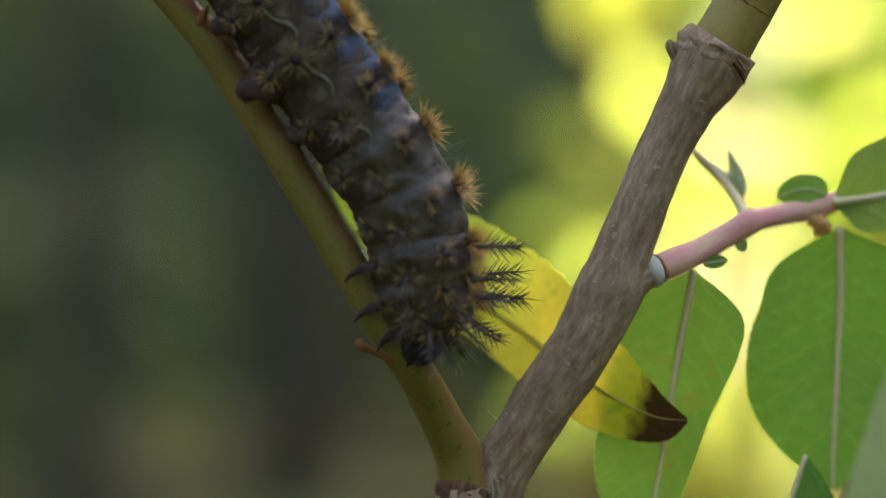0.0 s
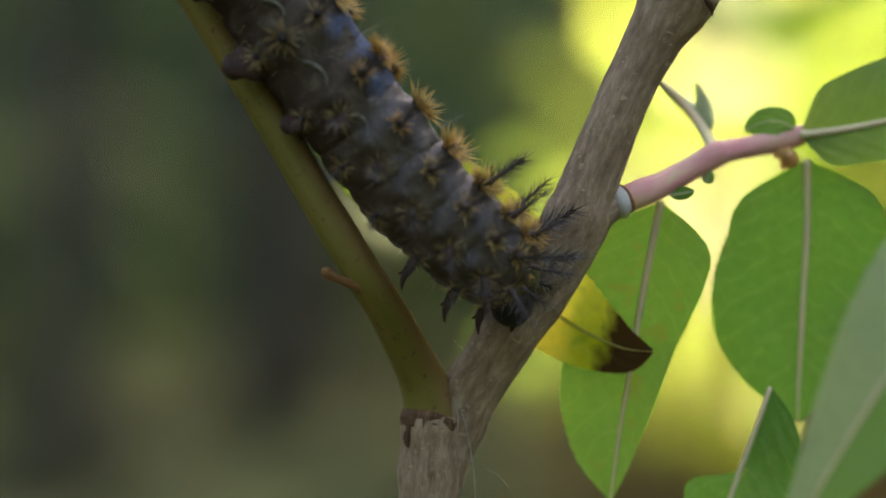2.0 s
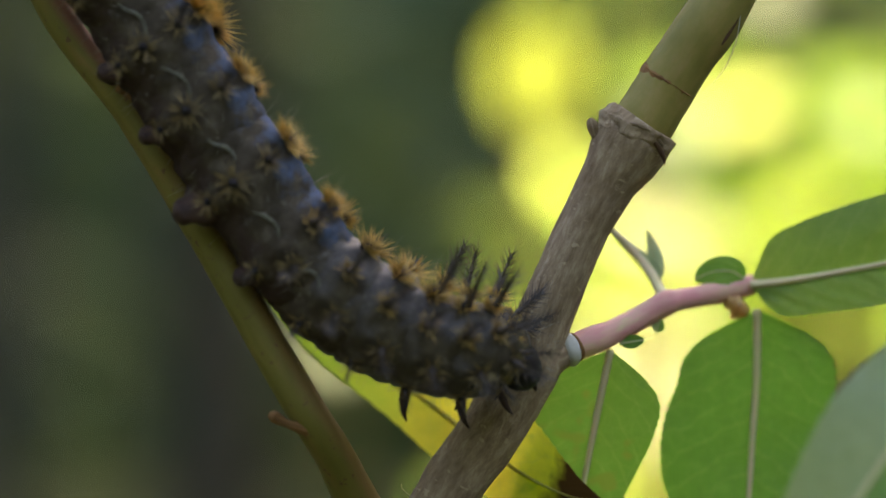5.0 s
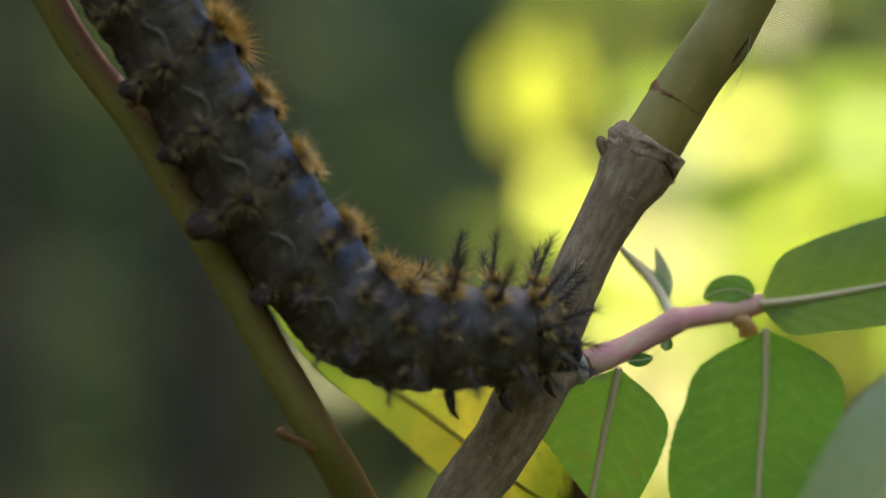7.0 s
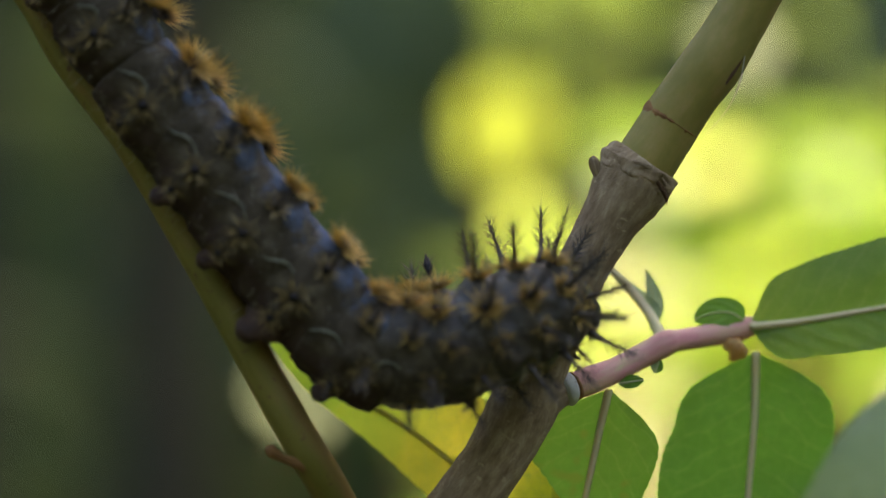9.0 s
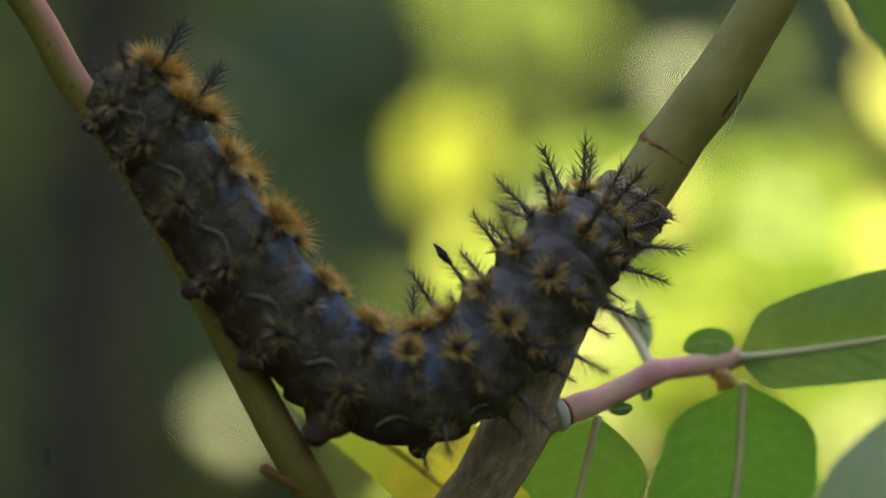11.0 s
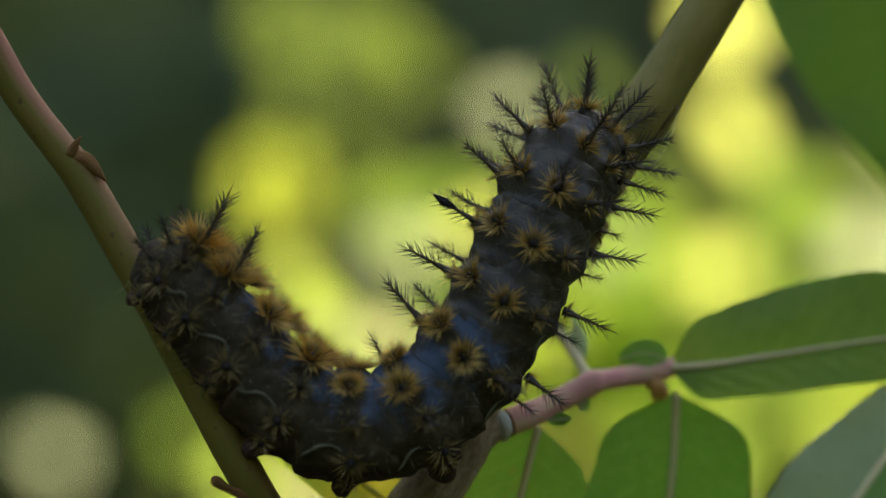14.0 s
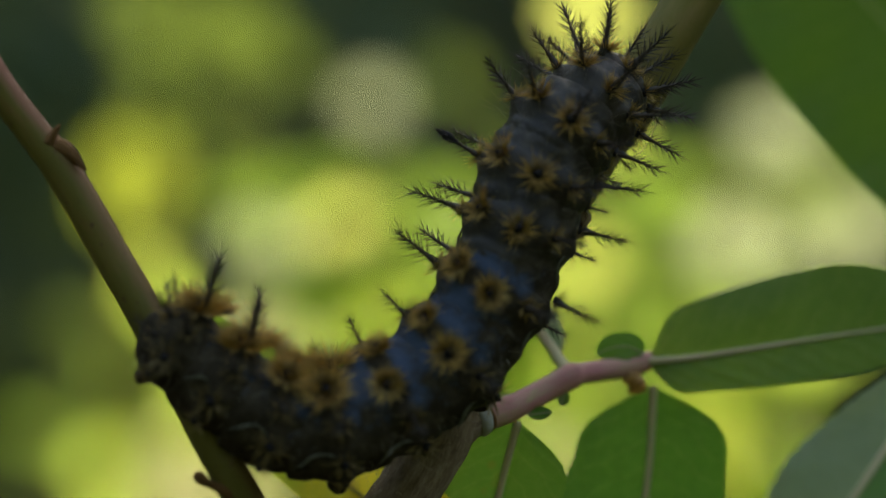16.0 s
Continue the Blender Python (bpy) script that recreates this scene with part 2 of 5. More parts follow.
def skin_material(name, blue, gloss, shine):
    """Dark speckled skin: blue-grey saddles over the back between the rows of tufts, red-brown below."""
    m, t, p = nodes_of(name)
    v = object_vec(t)
    n = noise_of(t, v, 640, 5)
    c = ramp(t, n, [(0.38, (0.032, 0.023, 0.013)), (0.55, (0.052, 0.038, 0.022)), (0.74, (0.095, 0.073, 0.045))])
    dots = add(t, "ShaderNodeTexVoronoi", Scale=1500.0)
    t.links.new(v, dots.inputs["Vector"])
    c = blend(t, ramp(t, dots.outputs["Distance"], [(0.08, (0.22,) * 3), (0.2, (0, 0, 0))]), c, (0.20, 0.19, 0.16))
    xyz = t.nodes.new("ShaderNodeSeparateXYZ")
    t.links.new(v, xyz.inputs[0])

    def math_node(how, a, b):
        k = t.nodes.new("ShaderNodeMath")
        k.operation = how
        for slot, value in ((0, a), (1, b)):
            if isinstance(value, (int, float)):
                k.inputs[slot].default_value = value
            else:
                t.links.new(value, k.inputs[slot])
        return k.outputs[0]

    def rise(value, low, high, top=1.0):
        r = t.nodes.new("ShaderNodeMapRange")
        r.inputs[1].default_value, r.inputs[2].default_value, r.inputs[4].default_value = low, high, top
        t.links.new(value, r.inputs[0])
        return r.outputs[0]

    cloud = noise_of(t, v, 380, 5)
    high = math_node("ADD", math_node("MULTIPLY", xyz.outputs[2], 215.0), math_node("MULTIPLY", math_node("SUBTRACT", cloud, 0.5), 1.7))
    apart = math_node("ADD", math_node("MULTIPLY", math_node("ABSOLUTE", xyz.outputs[0], 0), 1000.0), math_node("MULTIPLY", math_node("SUBTRACT", noise_of(t, v, 520, 4), 0.5), 3.0))
    between_rows = rise(apart, 0.55, 1.25)
    saddle = math_node("MULTIPLY", rise(high, 0.57, 0.86, blue), between_rows)
    haze = math_node("MULTIPLY", rise(high, 0.0, 0.7, 0.15 * blue), between_rows)
    c = blend(t, haze, c, (0.036, 0.036, 0.027))
    c = blend(t, saddle, c, (0.056, 0.074, 0.105))
    below = t.nodes.new("ShaderNodeMapRange")
    below.inputs[1].default_value, below.inputs[2].default_value, below.inputs[3].default_value, below.inputs[4].default_value = -0.75, -0.35, 0.8, 0.0
    t.links.new(high, below.inputs[0])
    c = blend(t, below.outputs[0], c, (0.034, 0.016, 0.013))
    t.links.new(c, p.inputs["Base Color"])
    p.inputs["Roughness"].default_value = gloss
    p.inputs["Specular IOR Level"].default_value = shine
    creases = add(t, "ShaderNodeMapping", Scale=(1.4, 1.0, 1.0))
    t.links.new(v, creases.inputs[0])
    both = math_node("ADD", noise_of(t, creases.outputs[0], 700, 5, 0.65), math_node("MULTIPLY", noise_of(t, v, 1300, 5, 0.7), 0.7))
    bump(t, p, both, 0.55, 0.00026)
    return m


SKIN = skin_material("dark_blue_grey_skin", 1.0, 0.7, 0.06)
FRONT_SKIN = skin_material("dark_brown_skin", 0.15, 0.36, 0.2)
LINE = plain("pale_wavy_line", (0.06, 0.055, 0.03), (0.13, 0.12, 0.065), 700, 0.6)
COLLAR = plain("pale_dry_collar", (0.30, 0.27, 0.19), (0.46, 0.43, 0.34), 500, 0.6)
LEG = plain("red_brown_leg", (0.022, 0.012, 0.008), (0.055, 0.028, 0.018), 500, 0.6, 0.12, 0.0001)
PROLEG_SKIN = plain("dark_red_brown_skin", (0.030, 0.016, 0.010), (0.070, 0.036, 0.022), 700, 0.6, 0.12, 0.00015)
BLACK = plain("black_horn", (0.012, 0.009, 0.008), (0.024, 0.018, 0.015), 600, 0.6, 0.15, 0.0001)


def bristle(name, base, tip, length, through=0.3):
    """Bristles that change colour from their root to their tip."""
    m, t, p = nodes_of(name)
    uv = t.nodes.new("ShaderNodeUVMap")
    uv.uv_map = "along"
    s = t.nodes.new("ShaderNodeSeparateXYZ")
    t.links.new(uv.outputs[0], s.inputs[0])
    r = t.nodes.new("ShaderNodeMapRange")
    r.inputs[1].default_value, r.inputs[2].default_value = 0.0, length
    t.links.new(s.outputs[1], r.inputs[0])
    c = ramp(t, r.outputs[0], [(0.05, base), (0.5, tip), (0.9, tuple(v * 0.7 for v in tip))])
    t.links.new(c, p.inputs["Base Color"])
    p.inputs["Roughness"].default_value = 0.5
    lit = t.nodes.new("ShaderNodeBsdfTranslucent")
    t.links.new(c, lit.inputs[0])
    mix = t.nodes.new("ShaderNodeMixShader")
    mix.inputs[0].default_value = through
    t.links.new(p.outputs[0], mix.inputs[1])
    t.links.new(lit.outputs[0], mix.inputs[2])
    t.links.new(mix.outputs[0], t.nodes["Material Output"].inputs[0])
    return m


ORANGE = bristle("orange_bristle", (0.055, 0.026, 0.008), (0.80, 0.54, 0.16), 0.0019, 0.45)
STRAW = bristle("straw_bristle", (0.08, 0.045, 0.012), (0.50, 0.35, 0.13), 0.0018, 0.35)
SPINE = bristle("dark_spine", (0.028, 0.02, 0.014), (0.085, 0.058, 0.036), 0.003, 0.2)
HAIR = plain("pale_fine_hair", (0.20, 0.17, 0.11), (0.32, 0.28, 0.20), 300, 0.5)


# ---- mesh helpers ----
def mm(x, y, z):
    """A place given in millimetres from the fork's middle, 1.2 m above the ground."""
    return Vector((x / 1000, y / 1000, 1.2 + z / 1000))


def glide(points, k):
    """A point on a smooth curve through the points; k from 0 to len - 1."""
    n = len(points) - 1
    i = min(int(k), n - 1)
    f = k - i
    p = [points[max(0, min(n, i + j))] for j in (-1, 0, 1, 2)]
    a, b = (p[2] - p[0]) * 0.5, (p[3] - p[1]) * 0.5
    f2, f3 = f * f, f * f * f
    return p[1] * (2 * f3 - 3 * f2 + 1) + a * (f3 - 2 * f2 + f) + p[2] * (3 * f2 - 2 * f3) + b * (f3 - f2)


def sweep(bm, points, radii, sides=14, steps=6, rough=0.0, grain=400.0, close=True):
    """A round stem through the points, with its thickness at each of them, into bm."""
    uv = bm.loops.layers.uv.get("along") or bm.loops.layers.uv.new("along")
    n = (len(points) - 1) * steps
    rows, length, last, side = [], 0.0, None, None
    lens = []
    for i in range(n + 1):
        k = i / steps
        c, r = glide(points, k), glide(radii, k)
        ahead = (glide(points, min(len(points) - 1, k + 0.05)) - glide(points, max(0, k - 0.05))).normalized()
        if side is None:
            side = ahead.orthogonal().normalized()
        side = (side - ahead * side.dot(ahead)).normalized()
        up = ahead.cross(side)
        length += (c - last).length if last is not None else 0.0
        last = c
        lens.append(length)
        row = []
        for j in range(sides):
            a = 2 * math.pi * j / sides
            d = side * math.cos(a) + up * math.sin(a)
            q = c + d * r
            if rough:
                q += d * r * rough * (noise.noise(q * grain) + 0.5 * noise.noise(q * grain * 3.1))
            row.append(bm.verts.new(q))
        rows.append(row)
    for i in range(n):
        for j in range(sides):
            j2 = (j + 1) % sides
            f = bm.faces.new((rows[i][j], rows[i][j2], rows[i + 1][j2], rows[i + 1][j]))
            f.smooth = True
            us = (j / sides, (j + 1) / sides)
            for l, u, v in zip(f.loops, (us[0], us[1], us[1], us[0]), (lens[i], lens[i], lens[i + 1], lens[i + 1])):
                l[uv].uv = (u, v)
    if close:
        bm.faces.new(rows[0][::-1])
        bm.faces.new(rows[-1])
    return bm


def mesh_of(name, bm, material):
    me = bpy.data.meshes.new(name)
    bm.to_mesh(me)
    bm.free()
    for m in (material if isinstance(material, (list, tuple)) else (material,)):
        me.materials.append(m)
    return me


def part(name, bm, material, parent, label=""):
    ob = new(name, bm if isinstance(bm, bpy.types.Mesh) else mesh_of(name, bm, material))
    ob.parent = parent
    return tagged(ob, label)


def thing(name, place, label, category, group="", kind=""):
    ob = new(name)
    ob.location = place
    ob.empty_display_size = 0.01
    tagged(ob, label, category, group, kind)
    return ob


def shifted(bm, place):
    bmesh.ops.translate(bm, vec=-Vector(place), verts=bm.verts)
    return bm


def blade(mid, halves, facing, fold=0.12, wave=0.0, ny=60, nx=5, teeth=0.0, curl=0.0, halves2=None):
    """A leaf blade along its midrib: half widths at even steps, facing the way given, folded along the rib."""
    bm = bmesh.new()
    uv = bm.loops.layers.uv.new("along")
    grid, lens, length, last = [], [], 0.0, None
    top = len(mid) - 1
    halves2 = halves2 or halves
    for i in range(ny + 1):
        k = top * i / ny
        c = glide(mid, k)
        ahead = (glide(mid, min(top, k + 0.05)) - glide(mid, max(0, k - 0.05))).normalized()
        side = ahead.cross(Vector(facing)).normalized()
        out = side.cross(ahead).normalized()
        length += (c - last).length if last is not None else 0.0
        last = c
        lens.append(length)
        row = []
        for j in range(-nx, nx + 1):
            hs = halves if j >= 0 else halves2
            h = max(0.00002, glide(hs, (len(hs) - 1) * i / ny))
            u = j / nx
            tooth = 1 + teeth * (((i * 0.5) % 1.0) - 0.25) * (abs(u) == 1)
            q = c + side * (h * u * tooth) + out * (abs(u) * h * fold - u * u * h * curl)
            q += out * wave * h * abs(u) * noise.noise(q * 160 + Vector((j * 0.1, 0, 0)))
            row.append(bm.verts.new(q))
        grid.append(row)
    for i in range(ny):
        for j in range(2 * nx):
            f = bm.faces.new((grid[i][j], grid[i][j + 1], grid[i + 1][j + 1], grid[i + 1][j]))
            f.smooth = True
            us = (j / nx - 1, (j + 1) / nx - 1)
            for l, u, v in zip(f.loops, (us[0], us[1], us[1], us[0]), (lens[i], lens[i], lens[i + 1], lens[i + 1])):
                l[uv].uv = (u, v)
    return bm


def willow_leaf(parent, mid, halves, facing, material, label, rib=(0.00036, 0.00006), rib_material=None, **kw):
    """One leaf as a part: the blade, with its raised midrib under it."""
    base = parent.location
    leaf = part("leaf", shifted(blade(mid, halves, facing, **kw), base), material, parent, label)
    n = len(mid)
    lift = Vector(facing).normalized() * 0.00003
    rs = [rib[0] + (rib[1] - rib[0]) * i / (n - 1) for i in range(n)]
    part("midrib", shifted(sweep(bmesh.new(), [p + lift for p in mid], rs, 6, 6), base), rib_material or RIB, leaf)
    return leaf


RIB = plain("pale_midrib", (0.38, 0.42, 0.17), (0.45, 0.45, 0.22), 300, 0.6, 0.1)
RIB_PINK = plain("pinkish_midrib", (0.52, 0.47, 0.22), (0.62, 0.44, 0.26), 160, 0.6, 0.1)
RIB_YELLOW = leaf_material("yellow_midrib", (0.42, 0.38, 0.10), (0.52, 0.42, 0.12), (0.8, 0.66, 0.14), 0.5)
BRACT = leaf_material("orange_bud_scale", (0.55, 0.28, 0.10), (0.66, 0.42, 0.18), (0.95, 0.62, 0.25), 0.5)

# ---- ground and woodland ----
bm = bmesh.new()
GN = 60
gv = [[bm.verts.new(((i / GN - 0.5) * 240 * abs(i / GN - 0.5) * 2, (j / GN - 0.5) * 240 * abs(j / GN - 0.5) * 2,
                     0.05 * noise.noise(Vector((i * 0.7, j * 0.7, 0))) - 0.03)) for j in range(GN + 1)] for i in range(GN + 1)]
for i in range(GN):
    for j in range(GN):
        bm.faces.new((gv[i][j], gv[i + 1][j], gv[i + 1][j + 1], gv[i][j + 1])).smooth = True
GROUND, gt, gp = nodes_of("leaf_litter_ground")
gc = ramp(gt, noise_of(gt, object_vec(gt), 0.6, 6), [(0.35, (0.026, 0.040, 0.020)), (0.5, (0.038, 0.050, 0.027)), (0.7, (0.058, 0.062, 0.036))])
gc = blend(gt, ramp(gt, noise_of(gt, object_vec(gt), 30, 4), [(0.4, (0, 0, 0)), (0.7, (0.6, 0.6, 0.6))]), gc, (0.041, 0.043, 0.026))
gt.links.new(gc, gp.inputs["Base Color"])
gp.inputs["Roughness"].default_value = 0.95
gp.inputs["Specular IOR Level"].default_value = 0.0
bump(gt, gp, noise_of(gt, object_vec(gt), 40, 6), 0.8, 0.02)
tagged(new("ground", mesh_of("ground", bm, GROUND)), "brown woodland ground with leaf litter", "ground", kind="structure")


def leaf_card(bm, uv, c, ahead, side, length, half, droop=0.15):
    """A small curved leaf of six faces."""
    out = ahead.cross(side)
    rows = []
    for k, h in ((0.0, 0.05), (0.3, 0.9), (0.62, 1.0), (1.0, 0.04)):
        m = c + ahead * (length * k) - out * (length * droop * k * k)
        rows.append([bm.verts.new(m - side * half * h + out * half * 0.2 * h), bm.verts.new(m), bm.verts.new(m + side * half * h + out * half * 0.2 * h)])
    for i in range(3):
        for j in range(2):
            f = bm.faces.new((rows[i][j], rows[i][j + 1], rows[i + 1][j + 1], rows[i + 1][j]))
            f.smooth = True
            for l, (u, v) in zip(f.loops, ((j - 1, i), (j, i), (j, i + 1), (j - 1, i + 1))):
                l[uv].uv = (u, v * length / 3)


def any_way(rng):
    a, z = rng.uniform(0, 2 * math.pi), rng.uniform(-1, 1)
    s = math.sqrt(1 - z * z)
    return Vector((s * math.cos(a), s * math.sin(a), z))


def woodland():
    """A dense belt of dark trees and undergrowth all round, 11 to 20 m away."""
    rng = random.Random(3)
    bm = bmesh.new()
    uv = bm.loops.layers.uv.new("along")
    # leaves are kept off the sun's line through this point
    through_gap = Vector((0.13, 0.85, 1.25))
    for _ in range(26000):
        a, r = rng.uniform(0, 2 * math.pi), rng.uniform(12, 19)
        z = 9.5 * rng.random() ** 1.3
        if z > 0.5 * (r - 11) + 1.0 and rng.random() < 0.3:
            continue
        d = any_way(rng)
        c = Vector((r * math.sin(a), r * math.cos(a), z))
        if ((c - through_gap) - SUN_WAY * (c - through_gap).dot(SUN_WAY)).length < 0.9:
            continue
        leaf_card(bm, uv, c, d, d.orthogonal().normalized(), rng.uniform(0.3, 0.7), rng.uniform(0.1, 0.22))
    # unseen leaf roof added to shade the stem; its gap lets sun reach the shrubs
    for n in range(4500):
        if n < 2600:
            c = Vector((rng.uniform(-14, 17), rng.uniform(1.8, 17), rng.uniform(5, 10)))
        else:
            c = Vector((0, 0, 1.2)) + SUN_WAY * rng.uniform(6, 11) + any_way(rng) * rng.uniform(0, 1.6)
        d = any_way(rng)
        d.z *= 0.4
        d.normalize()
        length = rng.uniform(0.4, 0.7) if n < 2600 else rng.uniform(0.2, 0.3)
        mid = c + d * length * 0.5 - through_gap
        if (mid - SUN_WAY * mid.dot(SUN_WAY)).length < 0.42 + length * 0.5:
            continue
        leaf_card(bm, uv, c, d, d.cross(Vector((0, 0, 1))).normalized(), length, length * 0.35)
    tagged(new("woodland", mesh_of("woodland", bm, LEAF_FAR)), "dense dark green woodland foliage in shade, with an added unseen leaf roof", "woods", kind="stuff")


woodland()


def hillside():
    """The wooded slope that closes the view all round, behind the trees."""
    bm = bmesh.new()
    rows = []
    for i in range(7):
        row = []
        for j in range(120):
            a = 2 * math.pi * j / 120
            n = noise.noise(Vector((math.cos(a) * 4, math.sin(a) * 4, i * 0.8)))
            r = 20.5 + i * 1.3 + n * 1.2
            row.append(bm.verts.new((r * math.sin(a), r * math.cos(a), -0.2 + i * 2.3 + (n * 0.8 if i else 0))))
        rows.append(row)
    for i in range(6):
        for j in range(120):
            bm.faces.new((rows[i][j], rows[i][(j + 1) % 120], rows[i + 1][(j + 1) % 120], rows[i + 1][j])).smooth = True
    m, t, p = nodes_of("wooded_slope")
    c = ramp(t, noise_of(t, object_vec(t), 0.9, 5), [(0.3, (0.040, 0.062, 0.024)), (0.55, (0.068, 0.098, 0.038)), (0.75, (0.11, 0.11, 0.055))])
    t.links.new(c, p.inputs["Base Color"])
    p.inputs["Roughness"].default_value = 0.95
    tagged(new("backdrop", mesh_of("backdrop", bm, m)), "dark wooded slope in the distance", "backdrop", kind="structure")


hillside()


def forest_tree(x, y, radius, height, lean):
    rng = random.Random(int(x * 77 + y * 31))
    tree = thing("tree", (x, y, 0), "dark slender woodland tree in shade", "tree", "woodland trees")
    pts = [Vector((lean * k * k * 0.1, 0.05 * math.sin(k * 2), height * k / 4 - (0.05 if k == 0 else 0))) for k in range(5)]
    bm = sweep(bmesh.new(), pts, [radius * (1.15, 1.0, 0.9, 0.7, 0.3)[k] for k in range(5)], 12, 5, 0.06, 6)
    for k in range(7):
        a, z = rng.uniform(0, 6.28), height * rng.uniform(0.5, 0.9)
        s = glide(pts, 4 * z / height)
        d = Vector((math.cos(a), math.sin(a), 0.6))
        sweep(bm, [s, s + d * 0.5, s + d * 1.1 + Vector((0, 0, 0.2))], [radius * 0.4, radius * 0.25, radius * 0.08], 6, 3)
    part("trunk", bm, TRUNK, tree)
    bm = bmesh.new()
    uv = bm.loops.layers.uv.new("along")
    for _ in range(900):
        d = any_way(rng)
        c = Vector((0, 0, height * 0.8)) + Vector((d.x * 1.5, d.y * 1.5, d.z * height * 0.28)) * rng.uniform(0.3, 1.0)
        w = any_way(rng)
        leaf_card(bm, uv, c, w, w.orthogonal().normalized(), rng.uniform(0.15, 0.3), rng.uniform(0.05, 0.1))
    part("crown", bm, LEAF_FAR, tree)


for spot in [(-1.34, 9.00, 0.11, 7, 0.2), (-2.38, 10.00, 0.13, 8, -0.3), (-0.73, 11.00, 0.1, 8, 0.1), (-0.88, 10.50, 0.12, 8, 0.2), (2.06, 11.00, 0.1, 7, -0.2), (3.83, 10.00, 0.13, 8, 0.2)]:
    forest_tree(*spot)


# ---- sunlit shrubs behind the stem ----
def shrub_leaf_mesh(name, length, half, material):
    pts = [Vector((0, length * (k / 3 - 0.5), -0.06 * length * (k / 3) ** 2)) for k in range(4)]
    prof = [0.05, 0.62, 0.95, 1.0, 0.85, 0.5, 0.03]
    return mesh_of(name, blade(pts, [half * p for p in prof], (0, 0, 1), fold=0.18, ny=10, nx=2), material)


# one mesh for each painted brightness of leaf
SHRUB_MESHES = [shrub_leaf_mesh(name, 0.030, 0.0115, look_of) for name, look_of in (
    ("sunlit_leaf", LEAF_SUN), ("pale_leaf", LEAF_PALE), ("yellow_leaf", LEAF_GOLD), ("dim_leaf", LEAF_DIM), ("glaring_leaf", LEAF_GLARE), ("green_leaf", LEAF_MID))]
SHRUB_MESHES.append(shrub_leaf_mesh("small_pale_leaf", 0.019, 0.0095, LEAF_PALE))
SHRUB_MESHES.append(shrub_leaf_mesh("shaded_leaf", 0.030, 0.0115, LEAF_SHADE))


def shrub(root, leaves, seed, label):
    """A shrub: a stem from its root to each outer leaf, which turns its face to the sun."""
    base = Vector(root)
    ob = thing("shrub", base, label, "shrub", "sunlit shrubs")
    rng = random.Random(seed)
    for x, y, z, size, kind in leaves:
        rel = Vector((x / 1000, y / 1000, 1.2 + z / 1000)) - base
        bend = Vector((rng.uniform(-0.04, 0.04), 0.1 + rng.uniform(0, 0.08), 0))
        pts = [Vector((0, 0, -0.03)), rel * 0.35 + bend, rel * 0.75 + bend * 0.8, rel + Vector((0, 0.02, -0.01))]
        part("stem", sweep(bmesh.new(), pts, [0.006, 0.004, 0.0022, 0.001], 6, 5), GREEN_STEM, ob)
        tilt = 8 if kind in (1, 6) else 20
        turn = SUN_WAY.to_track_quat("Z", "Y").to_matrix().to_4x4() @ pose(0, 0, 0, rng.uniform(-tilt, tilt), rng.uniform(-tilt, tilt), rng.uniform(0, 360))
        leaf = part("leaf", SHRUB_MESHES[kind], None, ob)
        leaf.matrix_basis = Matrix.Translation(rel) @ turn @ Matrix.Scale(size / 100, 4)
        for _ in range(2 if kind in (0, 4) and x > 75 and z < 60 else 0):     # greener leaves deeper in the shrub, their dimness put into the colour
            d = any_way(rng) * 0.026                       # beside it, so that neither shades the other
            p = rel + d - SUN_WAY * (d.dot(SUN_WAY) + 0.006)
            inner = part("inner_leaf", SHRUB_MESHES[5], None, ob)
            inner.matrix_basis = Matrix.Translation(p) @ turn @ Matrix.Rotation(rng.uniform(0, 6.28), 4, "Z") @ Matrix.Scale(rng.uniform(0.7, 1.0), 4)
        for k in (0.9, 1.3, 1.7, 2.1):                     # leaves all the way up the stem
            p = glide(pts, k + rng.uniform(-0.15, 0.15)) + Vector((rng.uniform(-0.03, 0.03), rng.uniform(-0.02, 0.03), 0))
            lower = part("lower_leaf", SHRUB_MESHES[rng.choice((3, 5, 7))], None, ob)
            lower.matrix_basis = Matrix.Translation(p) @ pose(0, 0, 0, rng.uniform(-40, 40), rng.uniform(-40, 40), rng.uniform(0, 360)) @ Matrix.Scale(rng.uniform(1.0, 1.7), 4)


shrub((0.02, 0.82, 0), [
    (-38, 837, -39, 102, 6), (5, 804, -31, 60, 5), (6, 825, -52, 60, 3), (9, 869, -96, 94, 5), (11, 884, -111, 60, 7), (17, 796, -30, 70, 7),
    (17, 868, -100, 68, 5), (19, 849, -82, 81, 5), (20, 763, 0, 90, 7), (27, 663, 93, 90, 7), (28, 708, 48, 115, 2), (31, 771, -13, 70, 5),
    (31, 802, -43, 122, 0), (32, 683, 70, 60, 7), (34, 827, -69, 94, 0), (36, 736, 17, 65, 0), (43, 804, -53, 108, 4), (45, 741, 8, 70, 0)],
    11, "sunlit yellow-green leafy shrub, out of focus")
